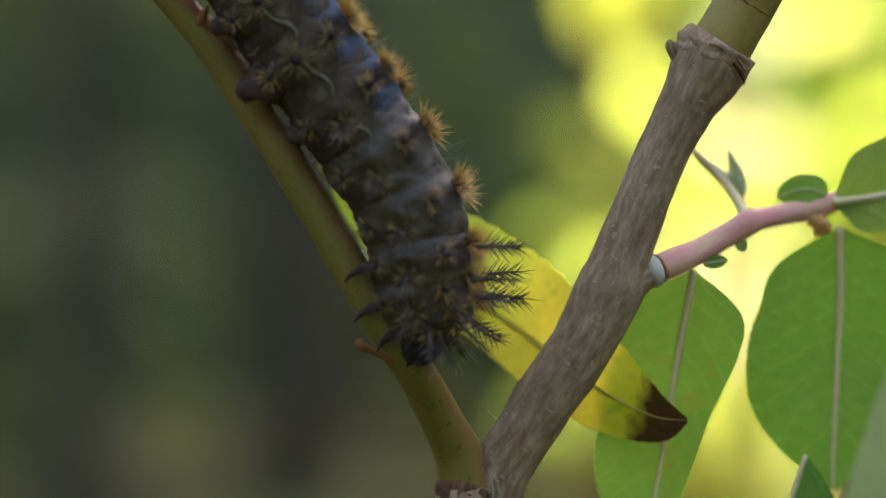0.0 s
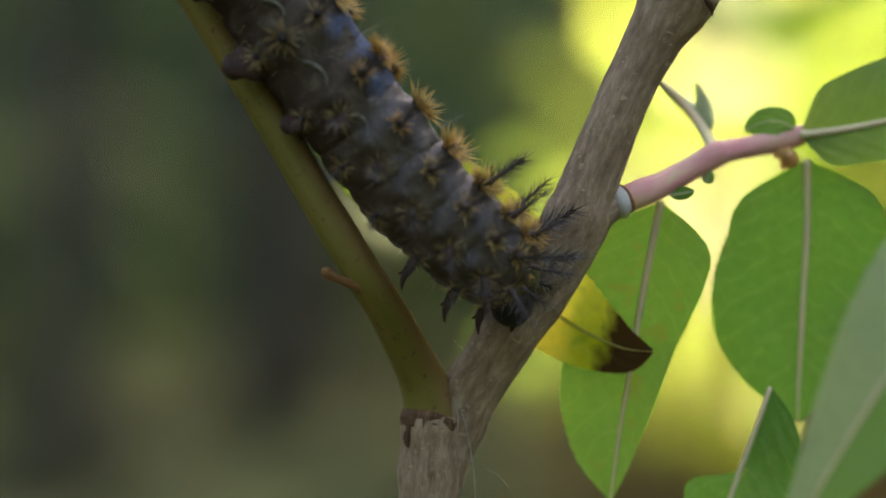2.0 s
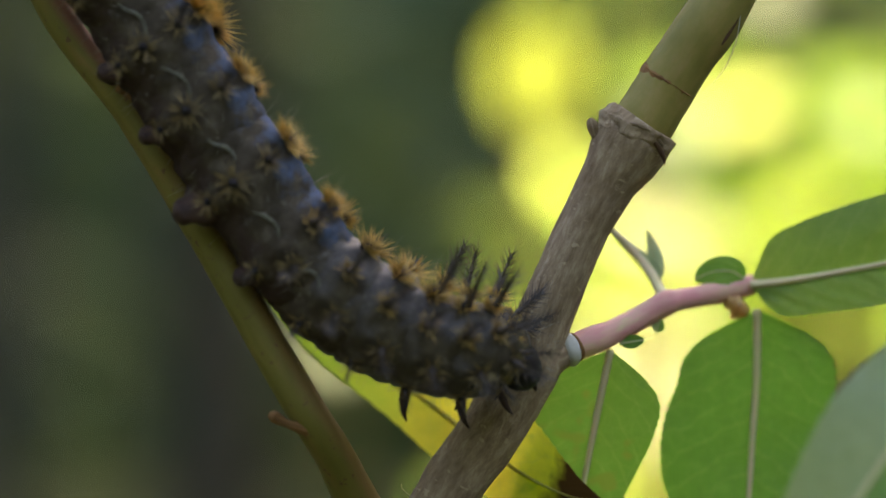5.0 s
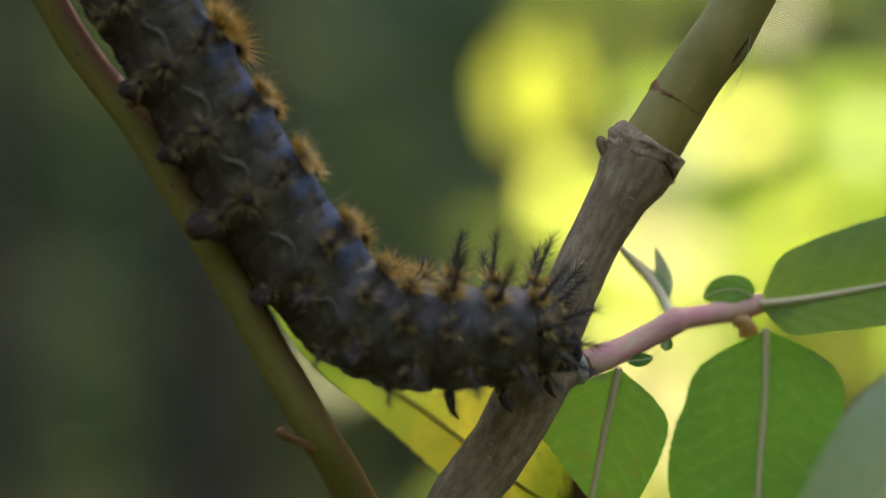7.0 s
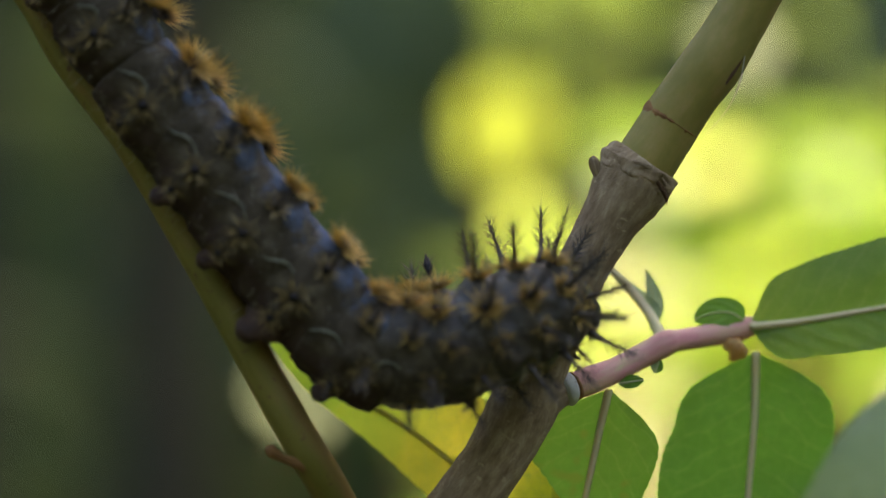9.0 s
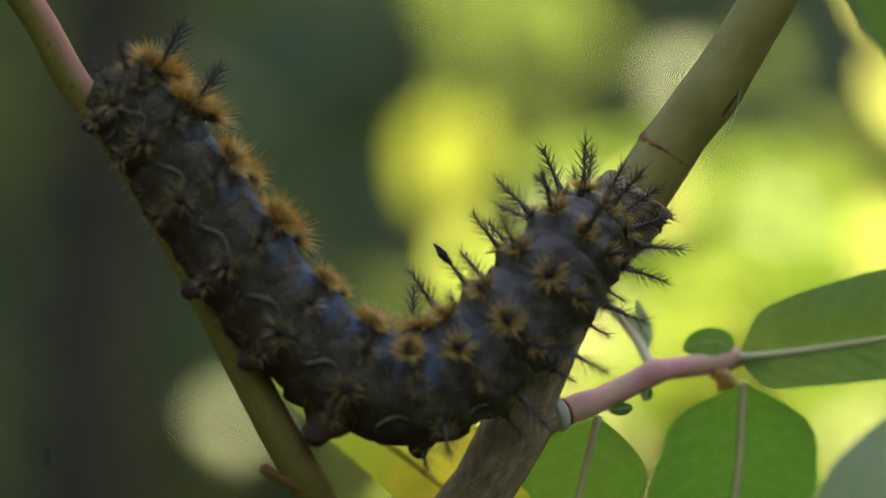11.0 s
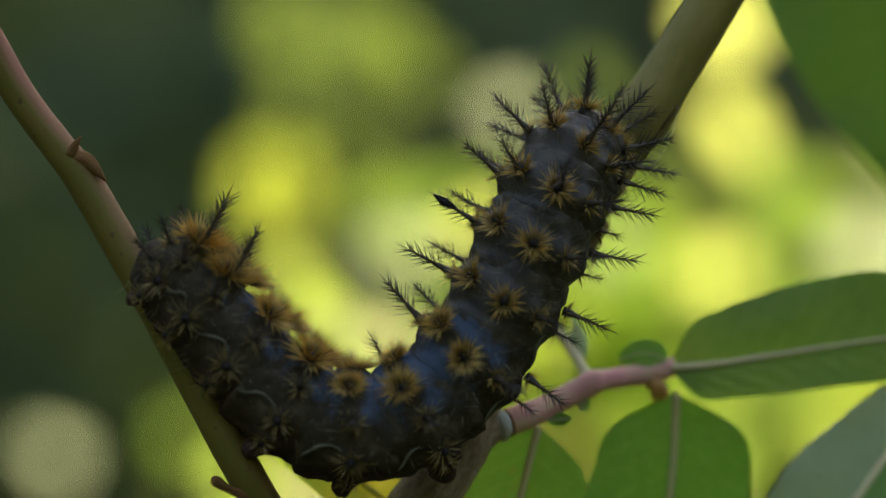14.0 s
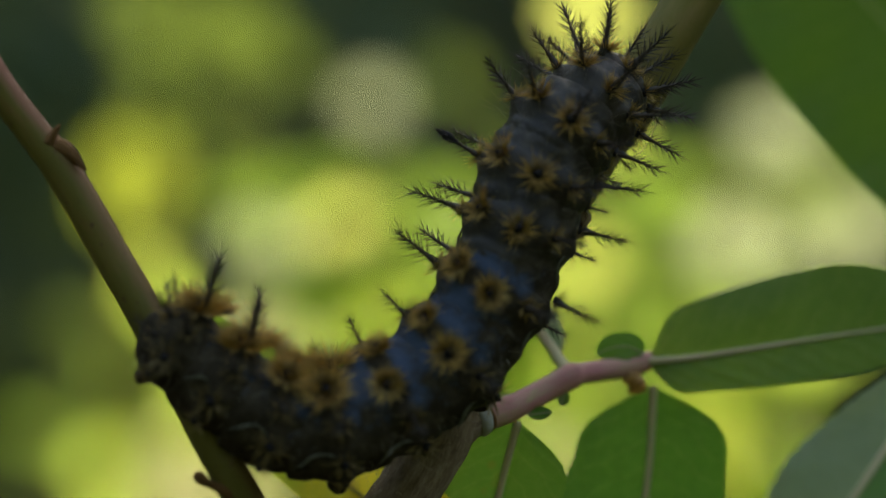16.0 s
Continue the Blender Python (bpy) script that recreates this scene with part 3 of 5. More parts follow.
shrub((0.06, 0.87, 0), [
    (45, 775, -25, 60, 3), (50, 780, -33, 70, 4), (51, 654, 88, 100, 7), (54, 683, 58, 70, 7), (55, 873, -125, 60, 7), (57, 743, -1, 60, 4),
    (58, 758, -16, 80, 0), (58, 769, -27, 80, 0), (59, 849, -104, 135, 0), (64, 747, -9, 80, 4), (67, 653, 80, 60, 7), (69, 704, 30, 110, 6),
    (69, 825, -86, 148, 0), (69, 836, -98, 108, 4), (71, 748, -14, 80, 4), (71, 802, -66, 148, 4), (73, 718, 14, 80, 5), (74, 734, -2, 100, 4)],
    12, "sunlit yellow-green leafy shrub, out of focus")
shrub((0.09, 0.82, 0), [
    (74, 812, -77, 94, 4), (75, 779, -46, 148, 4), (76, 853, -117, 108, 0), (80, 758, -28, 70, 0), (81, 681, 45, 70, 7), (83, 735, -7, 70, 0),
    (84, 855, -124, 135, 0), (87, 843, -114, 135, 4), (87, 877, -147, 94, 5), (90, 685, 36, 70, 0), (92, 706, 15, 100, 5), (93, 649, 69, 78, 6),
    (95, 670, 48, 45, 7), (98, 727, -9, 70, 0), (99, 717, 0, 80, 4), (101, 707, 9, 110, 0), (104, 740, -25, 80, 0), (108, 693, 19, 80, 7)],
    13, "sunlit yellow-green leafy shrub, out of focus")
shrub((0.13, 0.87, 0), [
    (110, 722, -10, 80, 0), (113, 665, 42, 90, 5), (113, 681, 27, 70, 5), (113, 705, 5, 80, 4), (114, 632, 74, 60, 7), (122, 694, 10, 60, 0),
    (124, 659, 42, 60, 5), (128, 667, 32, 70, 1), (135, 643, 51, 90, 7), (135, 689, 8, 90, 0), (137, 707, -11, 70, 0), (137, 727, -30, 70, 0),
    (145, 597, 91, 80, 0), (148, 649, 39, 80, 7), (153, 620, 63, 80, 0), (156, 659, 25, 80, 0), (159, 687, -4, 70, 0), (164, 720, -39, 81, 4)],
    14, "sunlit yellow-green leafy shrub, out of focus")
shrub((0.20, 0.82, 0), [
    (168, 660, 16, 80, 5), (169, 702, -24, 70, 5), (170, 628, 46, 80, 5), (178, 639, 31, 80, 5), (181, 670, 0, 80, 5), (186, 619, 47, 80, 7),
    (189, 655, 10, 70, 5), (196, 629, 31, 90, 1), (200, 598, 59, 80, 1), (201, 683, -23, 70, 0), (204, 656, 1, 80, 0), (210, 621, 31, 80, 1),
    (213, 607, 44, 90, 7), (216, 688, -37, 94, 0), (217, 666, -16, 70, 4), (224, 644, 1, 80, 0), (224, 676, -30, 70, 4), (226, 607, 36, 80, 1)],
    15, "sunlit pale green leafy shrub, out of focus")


# ---- the forked willow stem ----
willow = thing("willow_branch", mm(-5, -3, -1200), "forked willow stem with green leaves and one yellowing leaf", "branch")
WB = willow.location


def stem(name, rows, material, label="", sides=18, steps=8, rough=0.05, grain=330.0, parent=None):
    pts, rs = [mm(*r[:3]) - WB for r in rows], [r[3] / 1000 for r in rows]
    return part(name, sweep(bmesh.new(), pts, rs, sides, steps, rough, grain), material, parent or willow, label)


stem("main_stem", [(-5, -3, -1215, 6.5), (-20, 5, -800, 5.2), (-18, 0, -300, 4.2), (-9, -3.5, -90, 3.0), (-6.0, -3.8, -45, 2.5), (-5.2, -3.8, -34, 2.38),
                   (-4.8, -3.8, -28.5, 2.4), (-4.7, -3.7, -26.8, 2.5), (-4.65, -3.6, -25.9, 2.35)], BARK, "rough grey-brown lower stem", 26, 12, 0.08)
stem("bark_collar", [(-4.74, -3.7, -26.7, 2.36), (-4.71, -3.7, -26.4, 2.44), (-4.68, -3.65, -26.15, 2.44), (-4.64, -3.6, -26.0, 2.25)], OLD_BARK, "dark cracked rim of bark at the fork", 64, 8, 0.07, 1300)
stem("bark_crack", [(-6.3, -5.55, -26.2, 0.1), (-6.5, -5.5, -26.9, 0.22), (-6.55, -5.45, -27.5, 0.26), (-6.5, -5.45, -28.1, 0.1)], OLD_BARK, "knobbly dark scar under the rim", 10, 5, 0.4, 1300)
stem("side_stem", [(-4.5, -3.6, -26.6, 2.3), (-4.7, -3.6, -25.3, 2.12), (-5.3, -4.1, -22.8, 1.85), (-6.4, -5.4, -20.3, 1.68), (-8.1, -7.8, -16.6, 1.52), (-9.8, -9, -13.7, 1.5),
                   (-12.3, -8.9, -9.4, 1.45), (-14.8, -8.5, -4.9, 1.45), (-17.2, -8, -0.6, 1.45), (-19.6, -7.5, 3.4, 1.42), (-23.2, -7, 9.3, 1.4), (-25.2, -6.7, 11.8, 1.3),
                   (-28.3, -6.5, 15.8, 1.28), (-31.2, -6.5, 20.6, 1.25), (-36, -7, 26.5, 1.2), (-44, -8, 35, 1.1), (-55, -10, 45, 0.9)], GREEN_STEM, "smooth olive-green side stem, reddish above", 20, 8, 0.03)
stem("main_shoot", [(-4.6, -3.0, -34.0, 1.5), (-3.6, -2.9, -29.0, 2.1), (-2.7, -2.8, -26.8, 2.25), (-1.5, -2.9, -24.2, 2.3), (1.4, -3, -19.7, 2.42), (4.9, -3, -14.8, 2.5), (7.1, -3, -10.6, 2.68), (8.3, -3, -7.6, 2.32),
                    (10.9, -3, -1.3, 2.1), (13.2, -3, 3.1, 2.25), (14.7, -3, 5.6, 2.75), (15.7, -3, 7.2, 3.0), (16.3, -3, 8.3, 2.7)], BARK, "rough grey-brown bark with scars", 22, 10, 0.06)
stem("upper_shoot", [(15.9, -3, 7.4, 2.3), (16.7, -3, 8.8, 2.45), (18.3, -3.2, 11.4, 2.38), (19.9, -3.6, 13.9, 2.36), (21.7, -4, 16.4, 2.4), (23.6, -4.4, 19.6, 2.2), (26.1, -5, 24.0, 2.1),
                     (30, -5.5, 31, 2.0), (38, -6, 46, 1.7), (50, -5, 70, 1.0)], TAN_STEM, "smooth tan-green upper shoot", 20, 8, 0.03)
stem("scar_ring", [(15.35, -3.05, 6.9, 2.85), (15.7, -3.05, 7.5, 3.06), (16.0, -3.05, 8.0, 3.08), (16.2, -3.05, 8.4, 2.85), (16.3, -3.05, 8.55, 2.35)], BARK, "ragged lip where the rough bark ends", 56, 8, 0.13, 700)
stem("bark_shred", [(15.2, -5.9, 8.4, 0.15), (16.2, -5.95, 8.1, 0.22), (17.1, -5.7, 7.5, 0.2), (17.9, -5.2, 6.6, 0.1)], BARK, "peeling shred of bark", 8, 5, 0.4, 900)
stem("bark_shred", [(16.6, -5.8, 7.3, 0.12), (17.4, -5.5, 6.6, 0.2), (17.9, -5.1, 5.7, 0.16), (18.0, -4.8, 5.1, 0.05)], OLD_BARK, "dark peeling shred of bark", 8, 5, 0.4, 900)
stem("bud_scar", [(13.0, -3.4, 7.0, 0.55), (12.6, -3.6, 7.8, 0.42), (12.4, -3.7, 8.4, 0.44), (12.25, -3.7, 8.75, 0.3), (12.2, -3.7, 8.85, 0.1)], BARK, "short grey stub", 12, 5, 0.2, 1100)
stem("growth_ring", [(18.2, -3.2, 11.3, 2.34), (18.4, -3.2, 11.65, 2.46), (18.65, -3.25, 12.0, 2.34)], BUD, "thin brown ring", 22, 4, 0.04, 800)
stem("twig_stub", [(-9.0, -9.2, -15.3, 0.75), (-10.2, -9.8, -14.9, 0.45), (-11.2, -10.1, -14.55, 0.32), (-11.9, -10.3, -14.2, 0.42), (-12.35, -10.4, -13.9, 0.46), (-12.7, -10.4, -13.8, 0.2)], BUD, "short red-brown dead twig", 10, 5, 0.12, 900)
stem("side_bud", [(-23.5, -7.4, 10.6, 0.9), (-22.8, -7.9, 10.6, 0.6), (-22.0, -8.2, 9.8, 0.38), (-21.3, -8.4, 9.0, 0.08)], BUD, "red-brown bud scale", 10, 5, 0.15, 900)
stem("bud_scale", [(-24.1, -7.9, 11.0, 0.45), (-23.7, -8.3, 11.8, 0.3), (-23.3, -8.5, 12.4, 0.06)], BUD, "red-brown bud scale", 8, 5, 0.15, 900)
stem("branch_collar", [(8.3, -3, -9.9, 1.9), (9.2, -2.8, -9.7, 1.7), (10.0, -2.6, -9.5, 1.25), (10.4, -2.5, -9.4, 1.15)], BARK, "swollen grey collar", 16, 5, 0.08, 600)
stem("pale_collar", [(10.0, -2.6, -9.5, 1.12), (10.35, -2.5, -9.35, 1.36), (10.8, -2.38, -9.17, 1.3), (11.0, -2.3, -9.1, 1.0)], COLLAR, "pale dried collar at the shoot's foot", 18, 6, 0.06, 900)
stem("shoot_ring", [(10.95, -2.32, -9.12, 1.1), (11.1, -2.26, -9.07, 1.22), (11.25, -2.2, -9.0, 1.1)], BUD, "thin dark ring", 18, 4, 0.05, 900)
stem("pink_shoot", [(10.6, -2.4, -9.25, 1.05), (12.4, -1.6, -8.6, 1.15), (14.3, -0.5, -7.9, 1.02), (16.6, 0.6, -6.75, 1.0), (18.5, 1.1, -5.75, 1.06), (19.3, 1.5, -5.55, 0.92),
                    (21.2, 2.6, -5.25, 0.88), (23.2, 3.5, -4.9, 1.0), (24.8, 4, -4.55, 0.95), (26.2, 4.1, -4.2, 0.7), (28.5, 4.4, -3.75, 0.4)], PINK, "pinkish young shoot", 14, 8, 0.03)
stem("shoot_stub", [(18.3, 1.2, -5.5, 0.6), (18.0, 2.8, -4.6, 0.46), (17.2, 4.3, -3.1, 0.42), (16.1, 4.9, -1.7, 0.38), (15.0, 5, -0.5, 0.3), (14.1, 5, 0.3, 0.2)], RIB_PINK, "thin pink stalk of the chewed leaf", 10, 6, 0.03)
stem("bract", [(23.4, 3.3, -5.3, 0.35), (23.8, 3.2, -5.7, 0.75), (24.3, 3.2, -6.1, 0.8), (24.9, 3.3, -6.3, 0.55), (25.3, 3.4, -6.3, 0.12)], BRACT, "orange-brown bud scale under the leaf stalks", 16, 7, 0.55, 1100)


def leaf_at(rows, halves, facing, material, label, **kw):
    return willow_leaf(willow, [mm(*r) for r in rows], [h / 1000 for h in halves], facing, material, label, **kw)


# the yellowing leaf behind the fork, its end brown
leaf_at([(-16.0, 5, -0.1), (-9.9, 5.6, -7.4), (-1.2, 5, -13.3), (5.7, 0.8, -18.5), (10.2, -1.4, -20.8), (13.0, -2.2, -21.2)],
        [0.1, 1.3, 2.1, 2.9, 3.2, 3.0, 2.5, 1.7, 0.2], (-0.15, -1, -0.2), LEAF_YELLOW, "yellowing leaf with green flecks and a withered brown tip", fold=0.2, wave=0.2, teeth=0.05, rib=(0.00032, 0.00003), rib_material=RIB_YELLOW,
        halves2=[v / 1000 for v in (0.1, 4.6, 6.1, 6.6, 5.7, 4.5, 2.9, 1.5, 0.2)])
# the spotted leaf that hangs from the shoot's foot
leaf_at([(13.9, -0.6, -9.4), (13.0, 0.4, -13.9), (12.0, 0.8, -18.9), (11.2, 0.9, -23.3), (10.3, 0.7, -28.1), (9.5, 0.4, -33.4)],
        [0.1, 3.5, 4.5, 5.0, 5.3, 5.4, 4.9, 3.3, 0.1], (-0.1, -1, 0.15), LEAF_SPOT, "hanging green leaf with brown specks", fold=0.16, wave=0.2, teeth=0.05, curl=0.10, rib_material=RIB_PINK, rib=(0.00034, 0.00008),
        halves2=[v / 1000 for v in (0.1, 4.5, 4.8, 4.0, 3.2, 2.7, 2.1, 1.2, 0.1)])
# the broad leaf that hangs from the leaf joint
leaf_at([(26.0, 4.2, -6.4), (26.0, 4.8, -11.8), (25.7, 5.2, -16.4), (25.4, 5.2, -21.0), (25.1, 5.0, -25.2), (25.0, 4.8, -27.8)],
        [0.1, 5.5, 6.6, 7.4, 7.5, 6.8, 4.8, 2.2, 0.1], (0.05, -1, 0.1), LEAF, "broad hanging green leaf", fold=0.14, wave=0.2, teeth=0.05, curl=0.10, rib=(0.00036, 0.00008), rib_material=RIB_PINK,
        halves2=[v / 1000 for v in (0.1, 5.6, 6.6, 6.9, 6.6, 5.7, 4.2, 2.3, 0.1)])
# the long leaf that reaches outwards from the joint
leaf_at([(25.4, 3.4, -4.4), (29.0, 3.5, -4.0), (33.4, 3.5, -3.25), (38.2, 3.6, -2.4), (45.4, 4, -1.2), (51.8, 5, -0.1)],
        [0.1, 2.7, 3.0, 3.2, 3.3, 3.4, 3.3, 2.2, 0.1], (0.0, -1, 0.15), LEAF_LIGHT, "long oval green leaf held level", fold=0.12, wave=0.16, teeth=0.05, curl=0.08, rib_material=RIB_PINK, rib=(0.00034, 0.00008),
        halves2=[v / 1000 for v in (0.1, 3.5, 4.5, 5.1, 5.5, 5.8, 5.8, 4.2, 0.1)])
# the leaf nearer than the rest, its sky sheen painted pale grey
leaf_at([(42.0, -24, -3.5), (38.0, -26, -8.0), (33.0, -28, -14.5), (28.2, -28.5, -21.4), (24.4, -28, -27.6), (20.5, -27, -34.5)],
        [0.2, 2.4, 4.1, 5.4, 5.0, 4.0, 3.0, 1.6, 0.1], (-0.25, -1, 0.3), LEAF_GREY, "grey-green leaf with painted pale sheen", fold=0.16, wave=0.2, teeth=0.04, rib_material=RIB_PINK, rib=(0.00034, 0.00008),
        halves2=[v / 1000 for v in (0.2, 3.0, 4.8, 6.0, 6.0, 5.0, 3.6, 1.8, 0.1)])
# the torn leaf below, folded along its rib
leaf_at([(22.5, 0.6, -24.5), (21.4, 0.5, -27.5), (19.9, 0.4, -31.3), (18.8, 0.3, -34.4), (17.7, 0.2, -38.1)],
        [0.05, 0.1, 0.15, 0.15, 0.3, 3.2, 3.3, 2.0, 0.1], (-0.3, -1, 0.2), LEAF, "dark green torn leaf folded along its rib", fold=0.35, wave=0.3, teeth=0.05, rib_material=RIB_PINK, rib=(0.0002, 0.0003),
        halves2=[v / 1000 for v in (0.05, 2.3, 4.1, 5.2, 5.5, 5.4, 4.8, 2.5, 0.1)])
# the chewed leaf on its stalk, the small round one at the joint
leaf_at([(17.9, 4.2, -4.7), (17.1, 4.7, -3.0), (15.8, 5.0, -1.4), (14.1, 5.1, 0.3)], [0.2, 0.8, 1.0, 0.75, 0.5, 0.3, 0.05], (0, -1, 0.1), LEAF_YOUNG,
        "pale young leaf chewed to a remnant", rib=(0.0003, 0.0001), rib_material=RIB_PINK, fold=0.15, wave=0.3, halves2=[v / 1000 for v in (0.1, 0.15, 0.2, 0.3, 0.4, 0.3, 0.05)])
leaf_at([(17.75, 4.2, -4.3), (17.85, 4.7, -3.1), (17.65, 4.9, -1.6), (17.2, 5.2, 0.1)], [0.1, 0.55, 0.75, 0.7, 0.4, 0.05], (0.2, -1, 0.1), LEAF_YOUNG,
        "pale young leaf chewed to a remnant", rib=(0.0001, 0.00005), fold=0.15, wave=0.3, halves2=[v / 1000 for v in (0.3, 0.75, 0.8, 0.6, 0.35, 0.05)])
leaf_at([(24.9, 3.3, -3.9), (23.9, 3.1, -3.3), (22.4, 3.0, -3.3), (20.9, 3.1, -3.9)], [0.2, 0.85, 1.15, 1.2, 1.1, 0.8, 0.15], (0, -1, 0.2), LEAF,
        "small round leaf at the joint", rib=(0.0001, 0.00005), fold=0.1)
leaf_at([(17.9, 0.5, -6.9), (17.8, 0.5, -7.5), (17.6, 0.5, -8.1)], [0.1, 0.42, 0.5, 0.1], (0, -1, 0.1), LEAF_GREY, "tiny pale leaflet", rib=(0.0001, 0.00005))
leaf_at([(14.6, -0.8, -8.9), (15.6, -0.9, -8.75), (16.6, -0.9, -8.6)], [0.1, 0.5, 0.5, 0.1], (0, -1, 0.1), LEAF, "tiny green leaflet", rib=(0.0001, 0.00005))
# a big leaf of the same stem, behind and out of focus
leaf_at([(86, 34, 0), (75, 33, 9), (64, 32, 18), (54, 31, 27), (45, 30, 35.5), (36, 29, 46)], [0.3, 9, 12.5, 13.2, 13, 12.8, 12.2, 10.5, 7, 0.3], (0.1, -1, -0.1), LEAF_DARK, "large dark green leaf", fold=0.06, wave=0.12)
stem("leaf_stalk", [(50, -5, 70, 1.0), (74, 14, 56, 0.9), (92, 32, 22, 0.8), (86, 34, 0, 0.7)], GREEN_STEM, "", 8, 6, 0.02)
stem("leaf_stalk", [(50, -5, 70, 0.9), (66, -8, 44, 0.9), (58, -18, 14, 0.7), (42, -24, -3.5, 0.45)], GREEN_STEM, "", 8, 6, 0.02)
stem("hair", [(-1.0, -4.4, -21.0, 0.02), (-1.9, -4.6, -20.6, 0.03), (-2.6, -4.7, -20.0, 0.03), (-2.7, -4.7, -19.6, 0.02)], HAIR, "fine pale thread", 5, 6, 0)
stem("web_thread", [(-2.4, -5.4, -24.6, 0.03), (-1.9, -5.5, -26.6, 0.05), (-1.5, -5.3, -29.0, 0.06), (-1.3, -5.0, -32.0, 0.05), (-1.6, -4.6, -36.0, 0.03)], HAIR, "pale web thread in the fork", 5, 6, 0)
stem("web_thread", [(-2.9, -5.5, -24.2, 0.03), (-2.5, -5.8, -25.8, 0.05), (-2.6, -5.9, -27.6, 0.04), (-2.3, -5.7, -29.4, 0.02)], HAIR, "pale web thread in the fork", 5, 6, 0)
stem("hair", [(-0.4, -4.6, -30.0, 0.02), (0.6, -4.8, -30.6, 0.03), (1.4, -4.9, -31.6, 0.02)], HAIR, "fine pale thread", 5, 6, 0)
stem("hair", [(24.0, -5.6, 18.0, 0.05), (23.6, -5.8, 15.0, 0.05), (22.6, -5.9, 12.6, 0.03), (20.8, -5.9, 10.4, 0.02)], HAIR, "fine loose bark fibre", 5, 6, 0)
stem("bark_flake", [(23.9, -5.4, 17.6, 0.28), (23.5, -5.6, 16.4, 0.24), (22.9, -5.7, 15.2, 0.16), (22.4, -5.8, 14.4, 0.05)], OLD_BARK, "peeling bark flake", 8, 5, 0.1, 900)



# ---- the caterpillar ----
HOME = mm(0, 0, 0)
caterpillar = thing("caterpillar", HOME, "dark spiny caterpillar with orange tufts crawling across the fork", "caterpillar")


def spike(bm, uv, base, way, length, r):
    """A thin three-sided needle."""
    s = way.orthogonal().normalized()
    u = way.cross(s)
    ring = [bm.verts.new(base + (s * math.cos(a) + u * math.sin(a)) * r) for a in (0, 2.094, 4.189)]
    mid = base + way * length * 0.55
    ring2 = [bm.verts.new(mid + (s * math.cos(a) + u * math.sin(a)) * r * 0.62) for a in (0, 2.094, 4.189)]
    tip = bm.verts.new(base + way * length)
    for j in range(3):
        k = (j + 1) % 3
        f = bm.faces.new((ring[j], ring[k], ring2[k], ring2[j]))
        for l, v in zip(f.loops, (0, 0, 0.55, 0.55)):
            l[uv].uv = (0, v * length)
        f = bm.faces.new((ring2[j], ring2[k], tip))
        for l, v in zip(f.loops, (0.55, 0.55, 1)):
            l[uv].uv = (0, v * length)
    return ring[0]


def tuft_mesh(name, seed, count, length, spread, r, material, hollow=0.0, wart=0.00034):
    """A rosette of bristles round a small wart; it points along +z."""
    rng = random.Random(seed)
    bm = bmesh.new()
    uv = bm.loops.layers.uv.new("along")
    for i in range(count):
        a = i * 2.39996 + rng.uniform(-0.2, 0.2)
        tilt = hollow + (spread - hollow) * math.sqrt((i + 0.5) / count) + rng.uniform(-0.2, 0.2)
        way = Vector((math.sin(tilt) * math.cos(a), math.sin(tilt) * math.sin(a), math.cos(tilt)))
        root = spike(bm, uv, Vector((way.x, way.y, 0.3)) * wart, way, length * rng.uniform(0.4, 1.2), r)
        if i:                                      # all bristles grow from one wart
            bm.edges.new((root, last))
        last = root
    first = len(bm.faces)
    if hollow:                                     # the dark wart in the middle
        sweep(bm, [Vector((0, 0, -0.0002)), Vector((0, 0, 0.0003)), Vector((0, 0, 0.0007))], [0.0005, 0.0004, 0.0001], 8, 2)
        for n, f in enumerate(bm.faces):
            f.material_index = int(n >= first)
    return mesh_of(name, bm, [material, BLACK])


def spine_mesh(name, seed, length, prongs, prong, r, material):
    """A branched spine: a tapered stalk with needles all round it and a crown of needles."""
    rng = random.Random(seed)
    bm = bmesh.new()
    uv = bm.loops.layers.uv.new("along")
    bend = Vector((rng.uniform(-0.1, 0.1), rng.uniform(-0.1, 0.1), 1)).normalized()
    sweep(bm, [Vector((0, 0, -0.0002)), Vector((0, 0, length * 0.4)), bend * length], [r * 5.0, r * 1.8, r * 0.7], 8, 4)
    uv = bm.loops.layers.uv["along"]
    bm.verts.ensure_lookup_table()
    foot = bm.verts[len(bm.verts) // 2]
    for i in range(prongs):
        k = 0.25 + 0.75 * (i + rng.random() * 0.6) / prongs
        a = i * 2.39996
        way = (Vector((math.cos(a), math.sin(a), 0.55 + 0.7 * k))).normalized()
        bm.edges.new((foot, spike(bm, uv, bend * length * k, way, prong * rng.uniform(0.7, 1.2) * (1.1 - 0.35 * k), r * 0.62)))
    bm.edges.new((foot, spike(bm, uv, bend * length, bend, prong * 0.9, r * 0.62)))
    return mesh_of(name, bm, material)


ROSETTES = [tuft_mesh("tuft", s, 110, 0.0018, 1.12, 0.00005, ORANGE, 0.3, 0.00036) for s in (1, 2)]
BUSHES = [tuft_mesh("tuft", s, 260, 0.0022, 1.35, 0.000055, ORANGE, 0.3, 0.0009) for s in (3, 4)]
STARS = [tuft_mesh("tuft", s, 30, 0.0018, 1.5, 0.00005, STRAW, 0.5) for s in (5, 6)]
SMALL_ROSETTES = [tuft_mesh("tuft", s, 46, 0.0015, 1.2, 0.000055, ORANGE, 0.4) for s in (11, 12)]
SPINES = [spine_mesh("spine", s, 0.0030, 26, 0.0018, 0.000085, SPINE) for s in (7, 8)]
